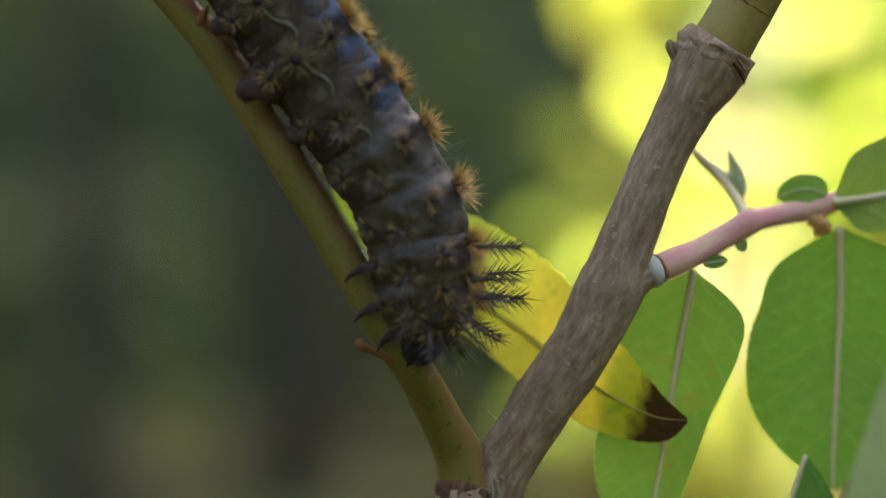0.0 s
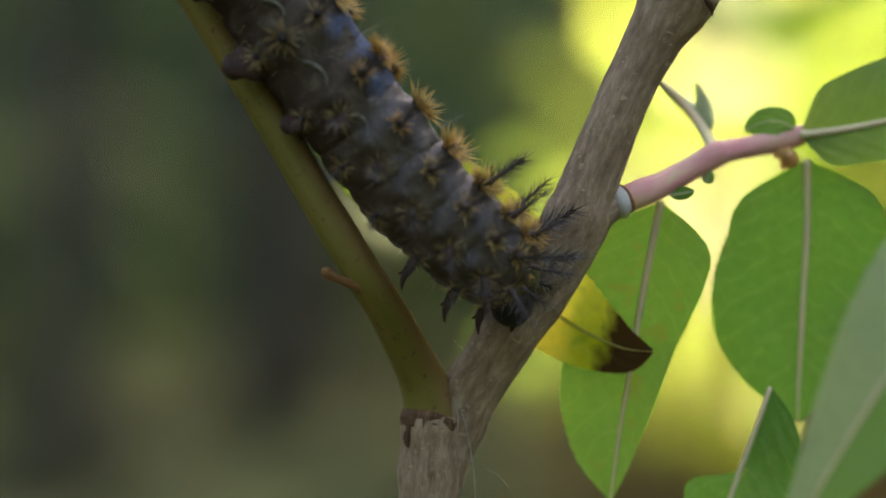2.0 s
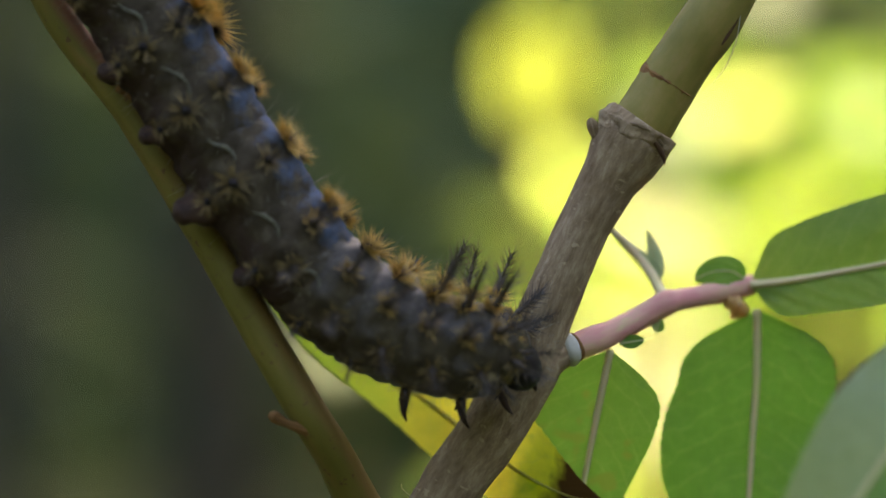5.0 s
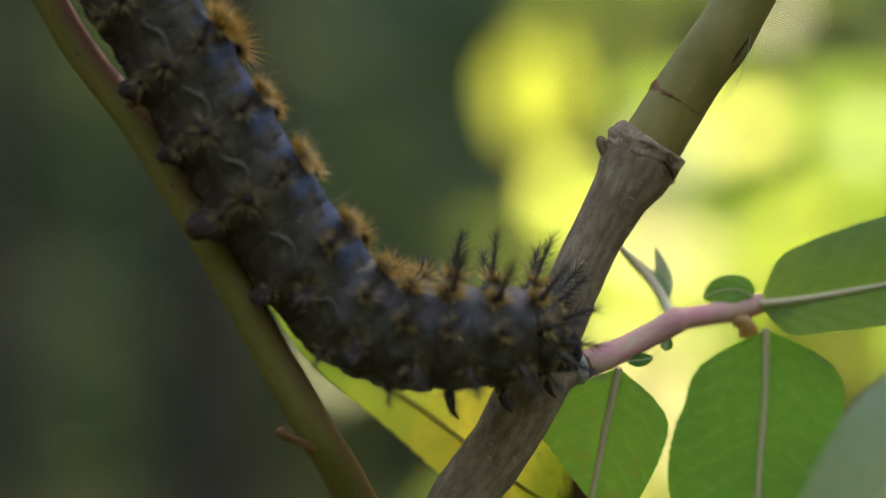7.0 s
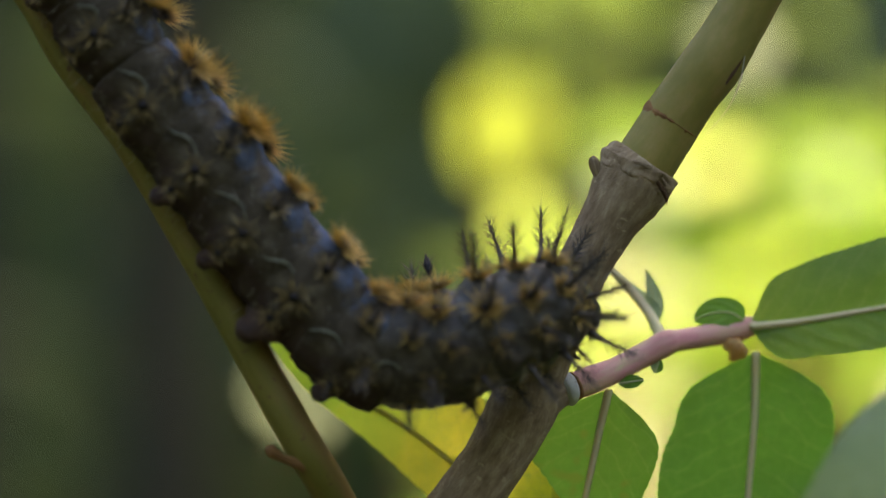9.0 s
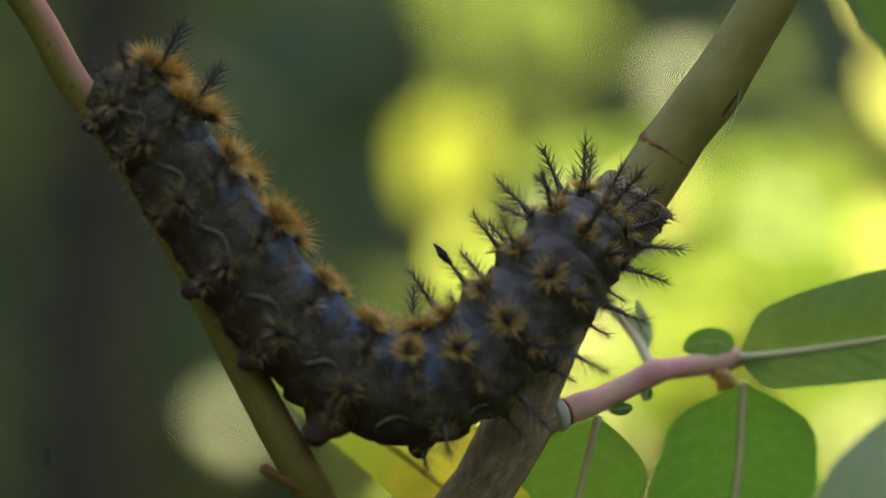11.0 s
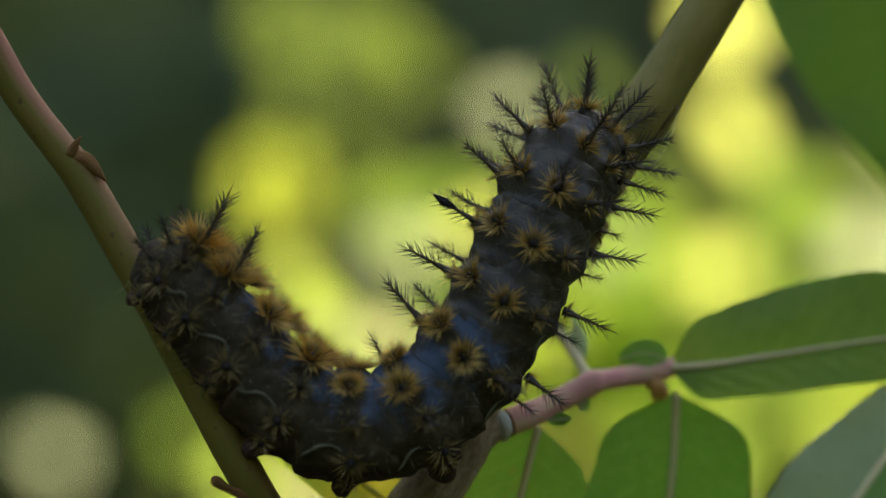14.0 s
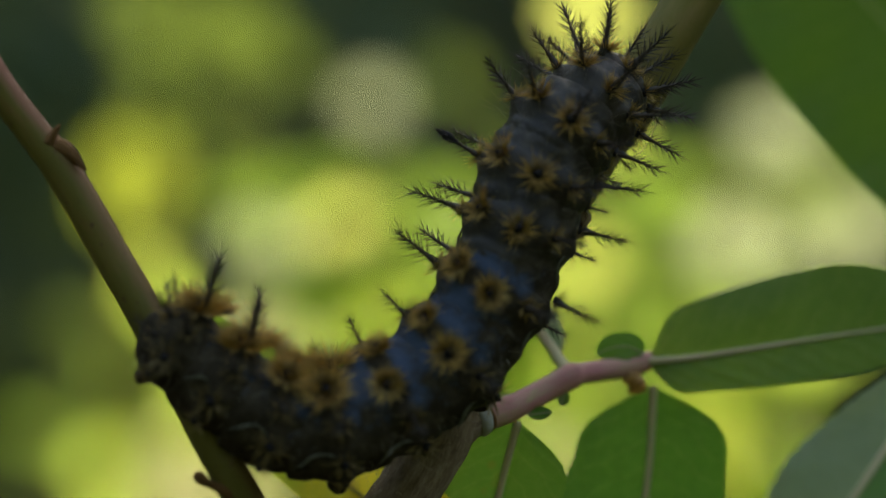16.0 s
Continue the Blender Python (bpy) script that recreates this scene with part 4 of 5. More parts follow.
LONG_SPINES = [spine_mesh("spine", s, 0.0041, 34, 0.0020, 0.000095, SPINE) for s in (9, 10)]
ROWS = (21, 58, 98, 130)                           # degrees from the middle of the back to each row of warts


def ring_mesh(name, length, radius, seed, front=0.72, back=0.78):
    """One body ring: barrel-shaped, flatter below, with folds round it and warts that carry the spines."""
    bm = bmesh.new()
    sides, n = 48, 22
    rows = []
    steps = [(-1.2, 0.3), (-1.12, 0.68)] + [(i / n * 2 - 1, 1.0) for i in range(n + 1)] + [(1.12, 0.68), (1.2, 0.3)]
    for k, narrow in steps:
        r = 1 - (1 - (back if k < 0 else front)) * min(1, abs(k)) ** 2.6
        r -= 0.035 * math.exp(-((k + 0.5) / 0.11) ** 2) + 0.03 * math.exp(-((k - 0.48) / 0.11) ** 2)
        r *= narrow
        row = []
        for j in range(sides):
            a = 2 * math.pi * j / sides
            y, z = math.sin(a), math.cos(a)
            q = Vector((k * length * 0.64, y * r * radius * 0.97, z * r * radius * (1.0 if z > 0 else 0.92)))
            d = q * 700 + Vector((seed * 9.1, 0, 0))
            q += Vector((0, y, z)) * radius * (0.05 * noise.noise(d * 0.6) + 0.04 * noise.noise(d * 1.3) + 0.022 * noise.noise(d * 2.7))
            for at in ROWS:
                for s in (-1, 1):
                    e = (a - s * radians(at) + math.pi) % (2 * math.pi) - math.pi
                    q += Vector((0, y, z)) * radius * 0.14 * math.exp(-(e / 0.17) ** 2 - (k / 0.26) ** 2)
            row.append(bm.verts.new(q))
        rows.append(row)
    for i in range(len(rows) - 1):
        for j in range(sides):
            f = bm.faces.new((rows[i][j], rows[i + 1][j], rows[i + 1][(j + 1) % sides], rows[i][(j + 1) % sides]))
            f.smooth = True
    for row, turn in ((rows[0], 1), (rows[-1], -1)):
        bm.faces.new(row[::turn])
    return mesh_of(name, bm, FRONT_SKIN if seed < 5 else SKIN)


def upright(at, radius, x=0.0, tip=0.0):
    """The pose on a ring of what grows out of it at an angle from the middle of the back."""
    a = radians(at)
    way = Vector((math.sin(radians(tip)), math.sin(a) * math.cos(radians(tip)), math.cos(a) * math.cos(radians(tip))))
    m = way.to_track_quat("Z", "Y").to_matrix().to_4x4()
    return Matrix.Translation((x, math.sin(a) * radius, math.cos(a) * radius)) @ m


def leg_mesh(name, length, r, foot):
    bm = bmesh.new()
    if foot:                                       # a broad fleshy flap that narrows to its foot
        sweep(bm, [Vector((0, 0, -length * 0.25)), Vector((0, 0, length * 0.25)), Vector((0, 0, length * 0.6)), Vector((0, 0, length * 0.88)), Vector((0, 0, length))],
              [r * 1.7, r * 1.25, r * 0.8, r * 0.6, r * 0.3], 20, 5, 0.3, 1100)
        for v in bm.verts:
            v.co.x *= 1.6 - 0.5 * v.co.z / length
    else:
        sweep(bm, [Vector((0, 0, 0)), Vector((0, 0, length * 0.4)), Vector((r * 0.3, 0, length * 0.75)), Vector((r * 1.3, 0, length))],
              [r * 1.2, r, r * 0.6, r * 0.12], 10, 4, 0.05, 900)
    return mesh_of(name, bm, PROLEG_SKIN if foot else LEG)


PROLEG, TRUE_LEG = leg_mesh("proleg", 0.0026, 0.0009, True), leg_mesh("leg", 0.0029, 0.0004, False)

# length, radius in mm of each body ring from the first behind the head to the last
RINGS = [(3.6, 3.3), (4.2, 3.9), (4.6, 4.25), (5.0, 4.4), (5.4, 4.4), (5.7, 4.45), (6.2, 4.45), (6.3, 4.4), (6.1, 4.3), (5.4, 4.1), (4.4, 3.85), (3.8, 3.5)]
rings = []


def body_ring(index):
    length, radius = (v / 1000 for v in RINGS[index])
    rng = random.Random(100 + index)
    ob = part("body_ring", ring_mesh("body_ring", length, radius, index, 0.45 if index == 0 else 0.88, 0.4 if index == 11 else 0.88), None, caterpillar)
    thorax, last = index < 3, index > 9

    def grow(name, mesh, at, x, tip, size=1.0, sink=1.04, label=""):
        p = part(name, mesh, None, ob, label)
        spin = Matrix.Rotation(rng.uniform(0, 6.28), 4, "Z")
        p.matrix_basis = upright(at, radius * sink, x, tip) @ spin @ Matrix.Scale(size * rng.uniform(0.92, 1.08), 4)

    for s in (-1, 1):
        lean = rng.uniform(-8, 8) + (34 if index == 0 else 14 if thorax else -30 if last else 0)
        # the row along the back: orange tufts, with long spines at both ends of the body
        if index < 5:
            grow("tuft", rng.choice(ROSETTES), ROWS[0] * s, 0.0003 * s, lean, 0.85 if index < 2 else 1.06)
        else:
            grow("tuft", rng.choice(BUSHES), ROWS[0] * s, 0.0005 * s, lean, 0.68 if index < 8 else 1.0)
        if thorax or last:
            grow("spine", rng.choice(LONG_SPINES), ROWS[0] * s, 0, lean, 0.95)
        # below it a row of branched spines
        lean += rng.uniform(-6, 6)
        if index < 6:
            grow("spine", rng.choice(LONG_SPINES), ROWS[1] * s, 0, lean, 0.9)
            if index == 3 and s == 1:              # dirt caught on one spine
                bm = bmesh.new()
                sweep(bm, [Vector((0, 0, z)) for z in (0.0022, 0.0028, 0.0035, 0.0042)], [0.0001, 0.0003, 0.00026, 0.00006], 10, 4, 0.5, 1500)
                part("dirt_clot", bm, BLACK, ob, "dark clot stuck to a spine").matrix_basis = upright(ROWS[1], radius * 1.04, 0, lean)
            grow("tuft", rng.choice(SMALL_ROSETTES), ROWS[1] * s, 0, lean, 0.85)
        else:
            grow("spine", rng.choice(SPINES), ROWS[1] * s, 0, lean, 0.8)
            grow("tuft", rng.choice(STARS), ROWS[1] * s, 0, lean, 0.75)
        # straw-coloured stars on the flank, spines in front
        if index < 6:
            grow("spine", rng.choice(LONG_SPINES), ROWS[2] * s, length * 0.3, lean, 0.88)
            grow("tuft", rng.choice(STARS), ROWS[2] * s, length * 0.3, lean, 0.75)
        else:
            grow("tuft", rng.choice(STARS), ROWS[2] * s, 0, lean, 0.9)
        if index < 6:
            grow("spine", rng.choice(SPINES), ROWS[3] * s, 0, lean, 0.6)
        grow("tuft", rng.choice(STARS), ROWS[3] * s, 0, lean, 0.7)
        if thorax:
            p = part("leg", TRUE_LEG, None, ob)
            p.matrix_basis = upright(158 * s, radius * 0.78, 0, 8)
        elif index in (5, 6, 7, 8, 11):
            p = part("proleg", PROLEG, None, ob, "dull red-brown fleshy leg")
            p.matrix_basis = upright(158 * s, radius * 0.64, 0, -8) @ Matrix.Scale(0.7 if last else 1.35 if index == 6 else 0.95, 4)
        # pale wavy line that climbs from each star towards the ring behind
        if 3 < index < 11:
            bm = bmesh.new()
            pts = []
            for x, b in ((0.0, 96), (-0.12, 90), (-0.26, 84), (-0.4, 85), (-0.52, 92), (-0.62, 97)):
                b += rng.uniform(-2, 2)
                pts.append(Vector((x * length, s * math.sin(radians(b)) * radius * 0.975, math.cos(radians(b)) * radius * 0.975)))
            sweep(bm, pts, [0.00005, 0.00011, 0.00008, 0.00012, 0.00009, 0.00003], 8, 5, 0.45, 2500)
            part("pale_line", bm, LINE, ob, "pale yellowish wavy line")
    bm = bmesh.new()
    uv = bm.loops.layers.uv.new("along")
    for _ in range(46):
        a, x = rng.uniform(70, 290), rng.uniform(-0.5, 0.5) * length
        way = Vector((rng.uniform(-0.5, 0.5), math.sin(radians(a)), math.cos(radians(a)))).normalized()
        spike(bm, uv, Vector((x, way.y * radius * 0.9, way.z * radius * 0.82)), way, rng.uniform(0.0008, 0.0022), 0.00002)
    for _ in range(36):                            # longer, thinner ones over the back
        a, x = rng.uniform(-75, 75), rng.uniform(-0.5, 0.5) * length
        way = Vector((rng.uniform(-0.7, 0.7), math.sin(radians(a)), math.cos(radians(a)))).normalized()
        spike(bm, uv, Vector((x, way.y * radius * 0.93, way.z * radius * 0.93)), way, rng.uniform(0.0014, 0.0042), 0.000014)
    part("hairs", bm, HAIR, ob, "fine pale hairs")
    if index in (0, 11):                           # spines that stand out over the two ends of the body
        for at in (0, 45, -45, 90, -90):
            tip = rng.uniform(44, 60) * (1 if index == 0 else -1)
            x = length * (0.35 if index == 0 else -0.4)
            grow("spine", rng.choice(LONG_SPINES if index == 0 else SPINES), at, x, tip, 0.8, 0.62)
            grow("tuft", rng.choice(SMALL_ROSETTES if abs(at) < 50 else STARS), at, x, tip, 0.8, 0.66)
    rings.append(ob)


def head_part():
    bm = bmesh.new()
    bmesh.ops.create_uvsphere(bm, u_segments=28, v_segments=18, radius=0.0021)
    for v in bm.verts:
        v.co.x *= 0.85
        v.co.z *= 1.05
        if v.co.x > 0:
            v.co.z -= 0.25 * v.co.x
        v.co -= Vector((0, 0, 1)) * 0.0003 * math.exp(-(v.co.y / 0.0004) ** 2) * (v.co.z > 0)
        v.co += v.co.normalized() * 0.00008 * noise.noise(v.co * 1500)
    for v in bm.verts:
        v.co += Vector((-0.0009, 0, -0.0009))
    for f in bm.faces:
        f.smooth = True
    ob = part("head", bm, BLACK, caterpillar, "black round head")
    rng = random.Random(5)
    bm = bmesh.new()
    uv = bm.loops.layers.uv.new("along")
    for _ in range(60):
        d = any_way(rng)
        if d.x > -0.4:
            spike(bm, uv, Vector((d.x * 0.0020, d.y * 0.0023, d.z * 0.0024)), (d + Vector((0.4, 0, -0.3))).normalized(), rng.uniform(0.0006, 0.0014), 0.00002)
    part("hairs", bm, HAIR, ob, "fine pale hairs")
    for s in (-1, 1):
        bm = bmesh.new()
        sweep(bm, [Vector((-0.0002, s * 0.0006, -0.0022)), Vector((0.0002, s * 0.0006, -0.0028)), Vector((0.0003, s * 0.0004, -0.0032))], [0.0003, 0.00022, 0.00006], 8, 4)
        part("mouthpart", bm, LEG, ob)
    return ob


head = head_part()
for number in range(12):
    body_ring(number)


def motions():
    walk(head, [
        (0.0, pose(-0.00612, -0.00955, -0.01427, 5.2, 66.7, 0.0)), (0.5, pose(-0.00515, -0.00954, -0.01697, 5.3, 71.3, 0.0)),
        (1.0, pose(-0.00414, -0.00954, -0.01966, 5.4, 74.7, 0.0)), (1.5, pose(0.00086, -0.00955, -0.01795, 5.1, 50.7, 0.0)),
        (2.0, pose(0.00332, -0.00953, -0.01599, 7.0, 33.7, 0.0)), (2.5, pose(0.00431, -0.00951, -0.01365, 8.3, 21.2, 0.0)),
        (3.0, pose(0.00520, -0.00950, -0.01125, 9.6, 8.8, 0.0)), (3.5, pose(0.00550, -0.00948, -0.01079, 11.1, 5.0, 0.0)),
        (4.0, pose(0.00578, -0.00947, -0.01033, 12.6, 1.4, 0.0)), (6.5, pose(0.00950, -0.00831, -0.00701, 20.8, -8.5, 10.3)),
        (7.0, pose(0.00975, -0.00829, -0.00640, 26.4, -8.1, 9.7)), (7.5, pose(0.01000, -0.00827, -0.00579, 32.2, -7.7, 9.1)),
        (8.0, pose(0.01062, -0.00816, -0.00482, 39.1, -11.2, 10.1)), (8.5, pose(0.01121, -0.00806, -0.00381, 45.6, -15.5, 11.3)),
        (11.0, pose(0.01393, -0.00476, 0.00660, 34.3, -39.1, 43.2)), (11.5, pose(0.01459, -0.00473, 0.00775, 35.1, -38.5, 43.6)),
        (12.0, pose(0.01525, -0.00471, 0.00890, 35.8, -37.8, 44.1)), (12.5, pose(0.01556, -0.00473, 0.00985, 37.3, -36.9, 42.8)),
        (13.0, pose(0.01587, -0.00474, 0.01080, 38.7, -36.0, 41.6)), (13.5, pose(0.01710, -0.00474, 0.01209, 42.3, -33.0, 39.7)),
        (14.0, pose(0.01811, -0.00473, 0.01401, 37.2, -36.3, 42.5)), (14.5, pose(0.01833, -0.00478, 0.01471, 37.7, -36.8, 40.6)),
        (15.0, pose(0.01855, -0.00483, 0.01541, 38.6, -37.2, 38.9)), (15.5, pose(0.01970, -0.00479, 0.01663, 37.6, -36.3, 39.9)),
        (16.0, pose(0.02085, -0.00475, 0.01785, 36.8, -35.3, 41.0))])
    walk(rings[0], [
        (0.0, pose(-0.00660, -0.00960, -0.01165, 5.2, 66.7, 0.0)), (0.5, pose(-0.00542, -0.00960, -0.01432, 5.3, 71.3, 0.0)),
        (1.0, pose(-0.00425, -0.00960, -0.01699, 5.4, 74.7, 0.0)), (1.5, pose(-0.00032, -0.00960, -0.01556, 5.1, 50.7, 0.0)),
        (2.0, pose(0.00148, -0.00960, -0.01405, 7.0, 33.7, 0.0)), (2.5, pose(0.00210, -0.00960, -0.01216, 8.3, 21.2, 0.0)),
        (3.0, pose(0.00272, -0.00960, -0.01027, 9.6, 8.8, 0.0)), (3.5, pose(0.00296, -0.00960, -0.00998, 11.1, 5.0, 0.0)),
        (4.0, pose(0.00320, -0.00960, -0.00968, 12.6, 1.4, 0.0)), (6.5, pose(0.00693, -0.00900, -0.00684, 20.8, -8.5, 10.3)),
        (7.0, pose(0.00719, -0.00900, -0.00624, 26.4, -8.1, 9.7)), (7.5, pose(0.00744, -0.00900, -0.00564, 32.2, -7.7, 9.1)),
        (8.0, pose(0.00809, -0.00900, -0.00487, 39.1, -11.2, 10.1)), (8.5, pose(0.00873, -0.00900, -0.00410, 45.6, -15.5, 11.3)),
        (11.0, pose(0.01246, -0.00660, 0.00534, 34.3, -39.1, 43.2)), (11.5, pose(0.01313, -0.00660, 0.00652, 35.1, -38.5, 43.6)),
        (12.0, pose(0.01380, -0.00660, 0.00769, 35.8, -37.8, 44.1)), (12.5, pose(0.01407, -0.00660, 0.00867, 37.3, -36.9, 42.8)),
        (13.0, pose(0.01434, -0.00660, 0.00965, 38.7, -36.0, 41.6)), (13.5, pose(0.01550, -0.00660, 0.01105, 42.3, -33.0, 39.7)),
        (14.0, pose(0.01660, -0.00660, 0.01286, 37.2, -36.3, 42.5)), (14.5, pose(0.01678, -0.00660, 0.01353, 37.7, -36.8, 40.6)),
        (15.0, pose(0.01695, -0.00660, 0.01421, 38.6, -37.2, 38.9)), (15.5, pose(0.01811, -0.00660, 0.01548, 37.6, -36.3, 39.9)),
        (16.0, pose(0.01927, -0.00660, 0.01674, 36.8, -35.3, 41.0))])
    walk(rings[1], [
        (0.0, pose(-0.00746, -0.00960, -0.01001, 5.4, 75.8, 0.0)), (0.5, pose(-0.00620, -0.00960, -0.01234, 5.5, 76.3, 0.0)),
        (1.0, pose(-0.00494, -0.00960, -0.01466, 5.5, 76.7, 0.0)), (1.5, pose(-0.00177, -0.00960, -0.01382, 5.1, 51.4, 0.0)),
        (2.0, pose(-0.00045, -0.00960, -0.01288, 7.1, 38.2, 0.0)), (2.5, pose(-0.00003, -0.00960, -0.01147, 8.3, 27.7, 0.0)),
        (3.0, pose(0.00039, -0.00960, -0.01007, 9.6, 16.5, 0.0)), (3.5, pose(0.00054, -0.00960, -0.00995, 10.6, 14.2, 0.0)),
        (4.0, pose(0.00069, -0.00960, -0.00984, 11.6, 11.9, 0.0)), (6.5, pose(0.00398, -0.00960, -0.00737, 21.6, -5.1, 7.9)),
        (7.0, pose(0.00398, -0.00960, -0.00678, 24.6, -5.0, 7.6)), (7.5, pose(0.00398, -0.00960, -0.00619, 27.9, -4.8, 7.3)),
        (8.0, pose(0.00497, -0.00960, -0.00555, 35.9, -8.9, 8.2)), (8.5, pose(0.00596, -0.00960, -0.00492, 43.5, -13.9, 9.2)),
        (11.0, pose(0.01070, -0.00840, 0.00349, 35.5, -45.3, 37.3)), (11.5, pose(0.01140, -0.00840, 0.00470, 37.6, -43.6, 37.3)),
        (12.0, pose(0.01210, -0.00840, 0.00591, 39.6, -41.9, 37.3)), (12.5, pose(0.01224, -0.00840, 0.00693, 37.8, -43.2, 38.2)),
        (13.0, pose(0.01238, -0.00840, 0.00796, 35.9, -44.4, 39.2)), (13.5, pose(0.01341, -0.00840, 0.00946, 40.0, -40.6, 36.7)),
        (14.0, pose(0.01471, -0.00840, 0.01121, 33.9, -45.7, 39.8)), (14.5, pose(0.01478, -0.00840, 0.01179, 36.0, -45.3, 36.9)),
        (15.0, pose(0.01485, -0.00840, 0.01236, 38.1, -44.9, 34.4)), (15.5, pose(0.01615, -0.00840, 0.01368, 39.8, -41.1, 33.7)),
        (16.0, pose(0.01744, -0.00840, 0.01499, 42.0, -37.1, 33.0))])
    walk(rings[2], [
        (0.0, pose(-0.00769, -0.00960, -0.00731, 3.7, 80.8, 0.0)), (0.5, pose(-0.00668, -0.00960, -0.00918, 3.6, 77.9, 0.0)),
        (1.0, pose(-0.00566, -0.00960, -0.01104, 3.5, 75.5, 0.0)), (1.5, pose(-0.00387, -0.00960, -0.01111, 3.2, 55.5, 0.0)),
        (2.0, pose(-0.00300, -0.00960, -0.01051, 5.3, 44.6, 0.0)), (2.5, pose(-0.00275, -0.00960, -0.00961, 6.5, 37.0, 0.0)),
        (3.0, pose(-0.00251, -0.00960, -0.00872, 7.7, 28.6, 0.0)), (3.5, pose(-0.00235, -0.00960, -0.00863, 8.8, 28.3, 0.0)),
        (4.0, pose(-0.00218, -0.00960, -0.00855, 9.8, 27.9, 0.0)), (6.5, pose(0.00044, -0.00990, -0.00743, 20.4, 1.9, 2.4)),
        (7.0, pose(0.00044, -0.00990, -0.00683, 20.9, 1.1, 2.4)), (7.5, pose(0.00044, -0.00990, -0.00623, 21.6, 0.3, 2.4)),
        (8.0, pose(0.00182, -0.00990, -0.00586, 29.9, -6.2, 2.6)), (8.5, pose(0.00320, -0.00990, -0.00549, 38.1, -13.7, 2.9)),
        (11.0, pose(0.00878, -0.00940, 0.00068, 48.3, -51.9, 17.3)), (11.5, pose(0.00945, -0.00940, 0.00211, 49.3, -52.1, 17.7)),
        (12.0, pose(0.01013, -0.00940, 0.00354, 50.1, -52.2, 18.0)), (12.5, pose(0.01052, -0.00940, 0.00443, 47.1, -55.6, 20.7)),
        (13.0, pose(0.01091, -0.00940, 0.00531, 42.9, -59.3, 24.2)), (13.5, pose(0.01174, -0.00940, 0.00703, 43.8, -58.7, 24.0)),
        (14.0, pose(0.01324, -0.00940, 0.00837, 41.4, -63.0, 24.7)), (14.5, pose(0.01305, -0.00940, 0.00882, 42.0, -62.6, 23.4)),
        (15.0, pose(0.01287, -0.00940, 0.00928, 42.7, -62.3, 22.1)), (15.5, pose(0.01391, -0.00940, 0.01106, 45.5, -57.0, 19.6)),
        (16.0, pose(0.01495, -0.00940, 0.01285, 48.2, -51.3, 17.5))])
    walk(rings[3], [
        (0.0, pose(-0.00847, -0.00960, -0.00377, 1.5, 69.2, 0.0)), (0.5, pose(-0.00768, -0.00960, -0.00545, 1.4, 67.7, 0.0)),
        (1.0, pose(-0.00689, -0.00960, -0.00714, 1.3, 66.2, 0.0)), (1.5, pose(-0.00620, -0.00960, -0.00737, 1.3, 56.5, 0.0)),
        (2.0, pose(-0.00582, -0.00960, -0.00758, 2.3, 50.2, 0.0)), (2.5, pose(-0.00574, -0.00960, -0.00717, 3.0, 43.8, 0.0)),
        (3.0, pose(-0.00567, -0.00960, -0.00677, 3.7, 36.7, 0.0)), (3.5, pose(-0.00549, -0.00960, -0.00671, 4.8, 36.6, 0.0)),
        (4.0, pose(-0.00531, -0.00960, -0.00666, 5.8, 36.5, 0.0)), (6.5, pose(-0.00324, -0.00990, -0.00712, 16.2, 17.7, 0.0)),
        (7.0, pose(-0.00317, -0.00990, -0.00664, 15.3, 14.1, 0.0)), (7.5, pose(-0.00309, -0.00990, -0.00615, 14.5, 10.1, 0.0)),
        (8.0, pose(-0.00157, -0.00990, -0.00627, 17.6, 0.9, 0.0)), (8.5, pose(-0.00005, -0.00990, -0.00639, 20.7, -9.1, 0.0)),
        (11.0, pose(0.00620, -0.00980, -0.00252, 56.3, -47.9, 4.2)), (11.5, pose(0.00700, -0.00980, -0.00123, 56.7, -51.0, 4.3)),
        (12.0, pose(0.00780, -0.00980, 0.00006, 57.0, -54.0, 4.4)), (12.5, pose(0.00853, -0.00980, 0.00114, 57.5, -57.4, 5.3)),
        (13.0, pose(0.00927, -0.00980, 0.00222, 57.3, -61.6, 6.7)), (13.5, pose(0.01027, -0.00980, 0.00381, 56.5, -66.2, 7.5)),
        (14.0, pose(0.01167, -0.00980, 0.00464, 57.8, -66.5, 6.6)), (14.5, pose(0.01154, -0.00980, 0.00497, 56.4, -67.9, 7.0)),
        (15.0, pose(0.01141, -0.00980, 0.00530, 55.2, -69.2, 7.4)), (15.5, pose(0.01221, -0.00980, 0.00724, 54.1, -68.4, 7.4)),
        (16.0, pose(0.01301, -0.00980, 0.00918, 53.2, -67.5, 7.4))])
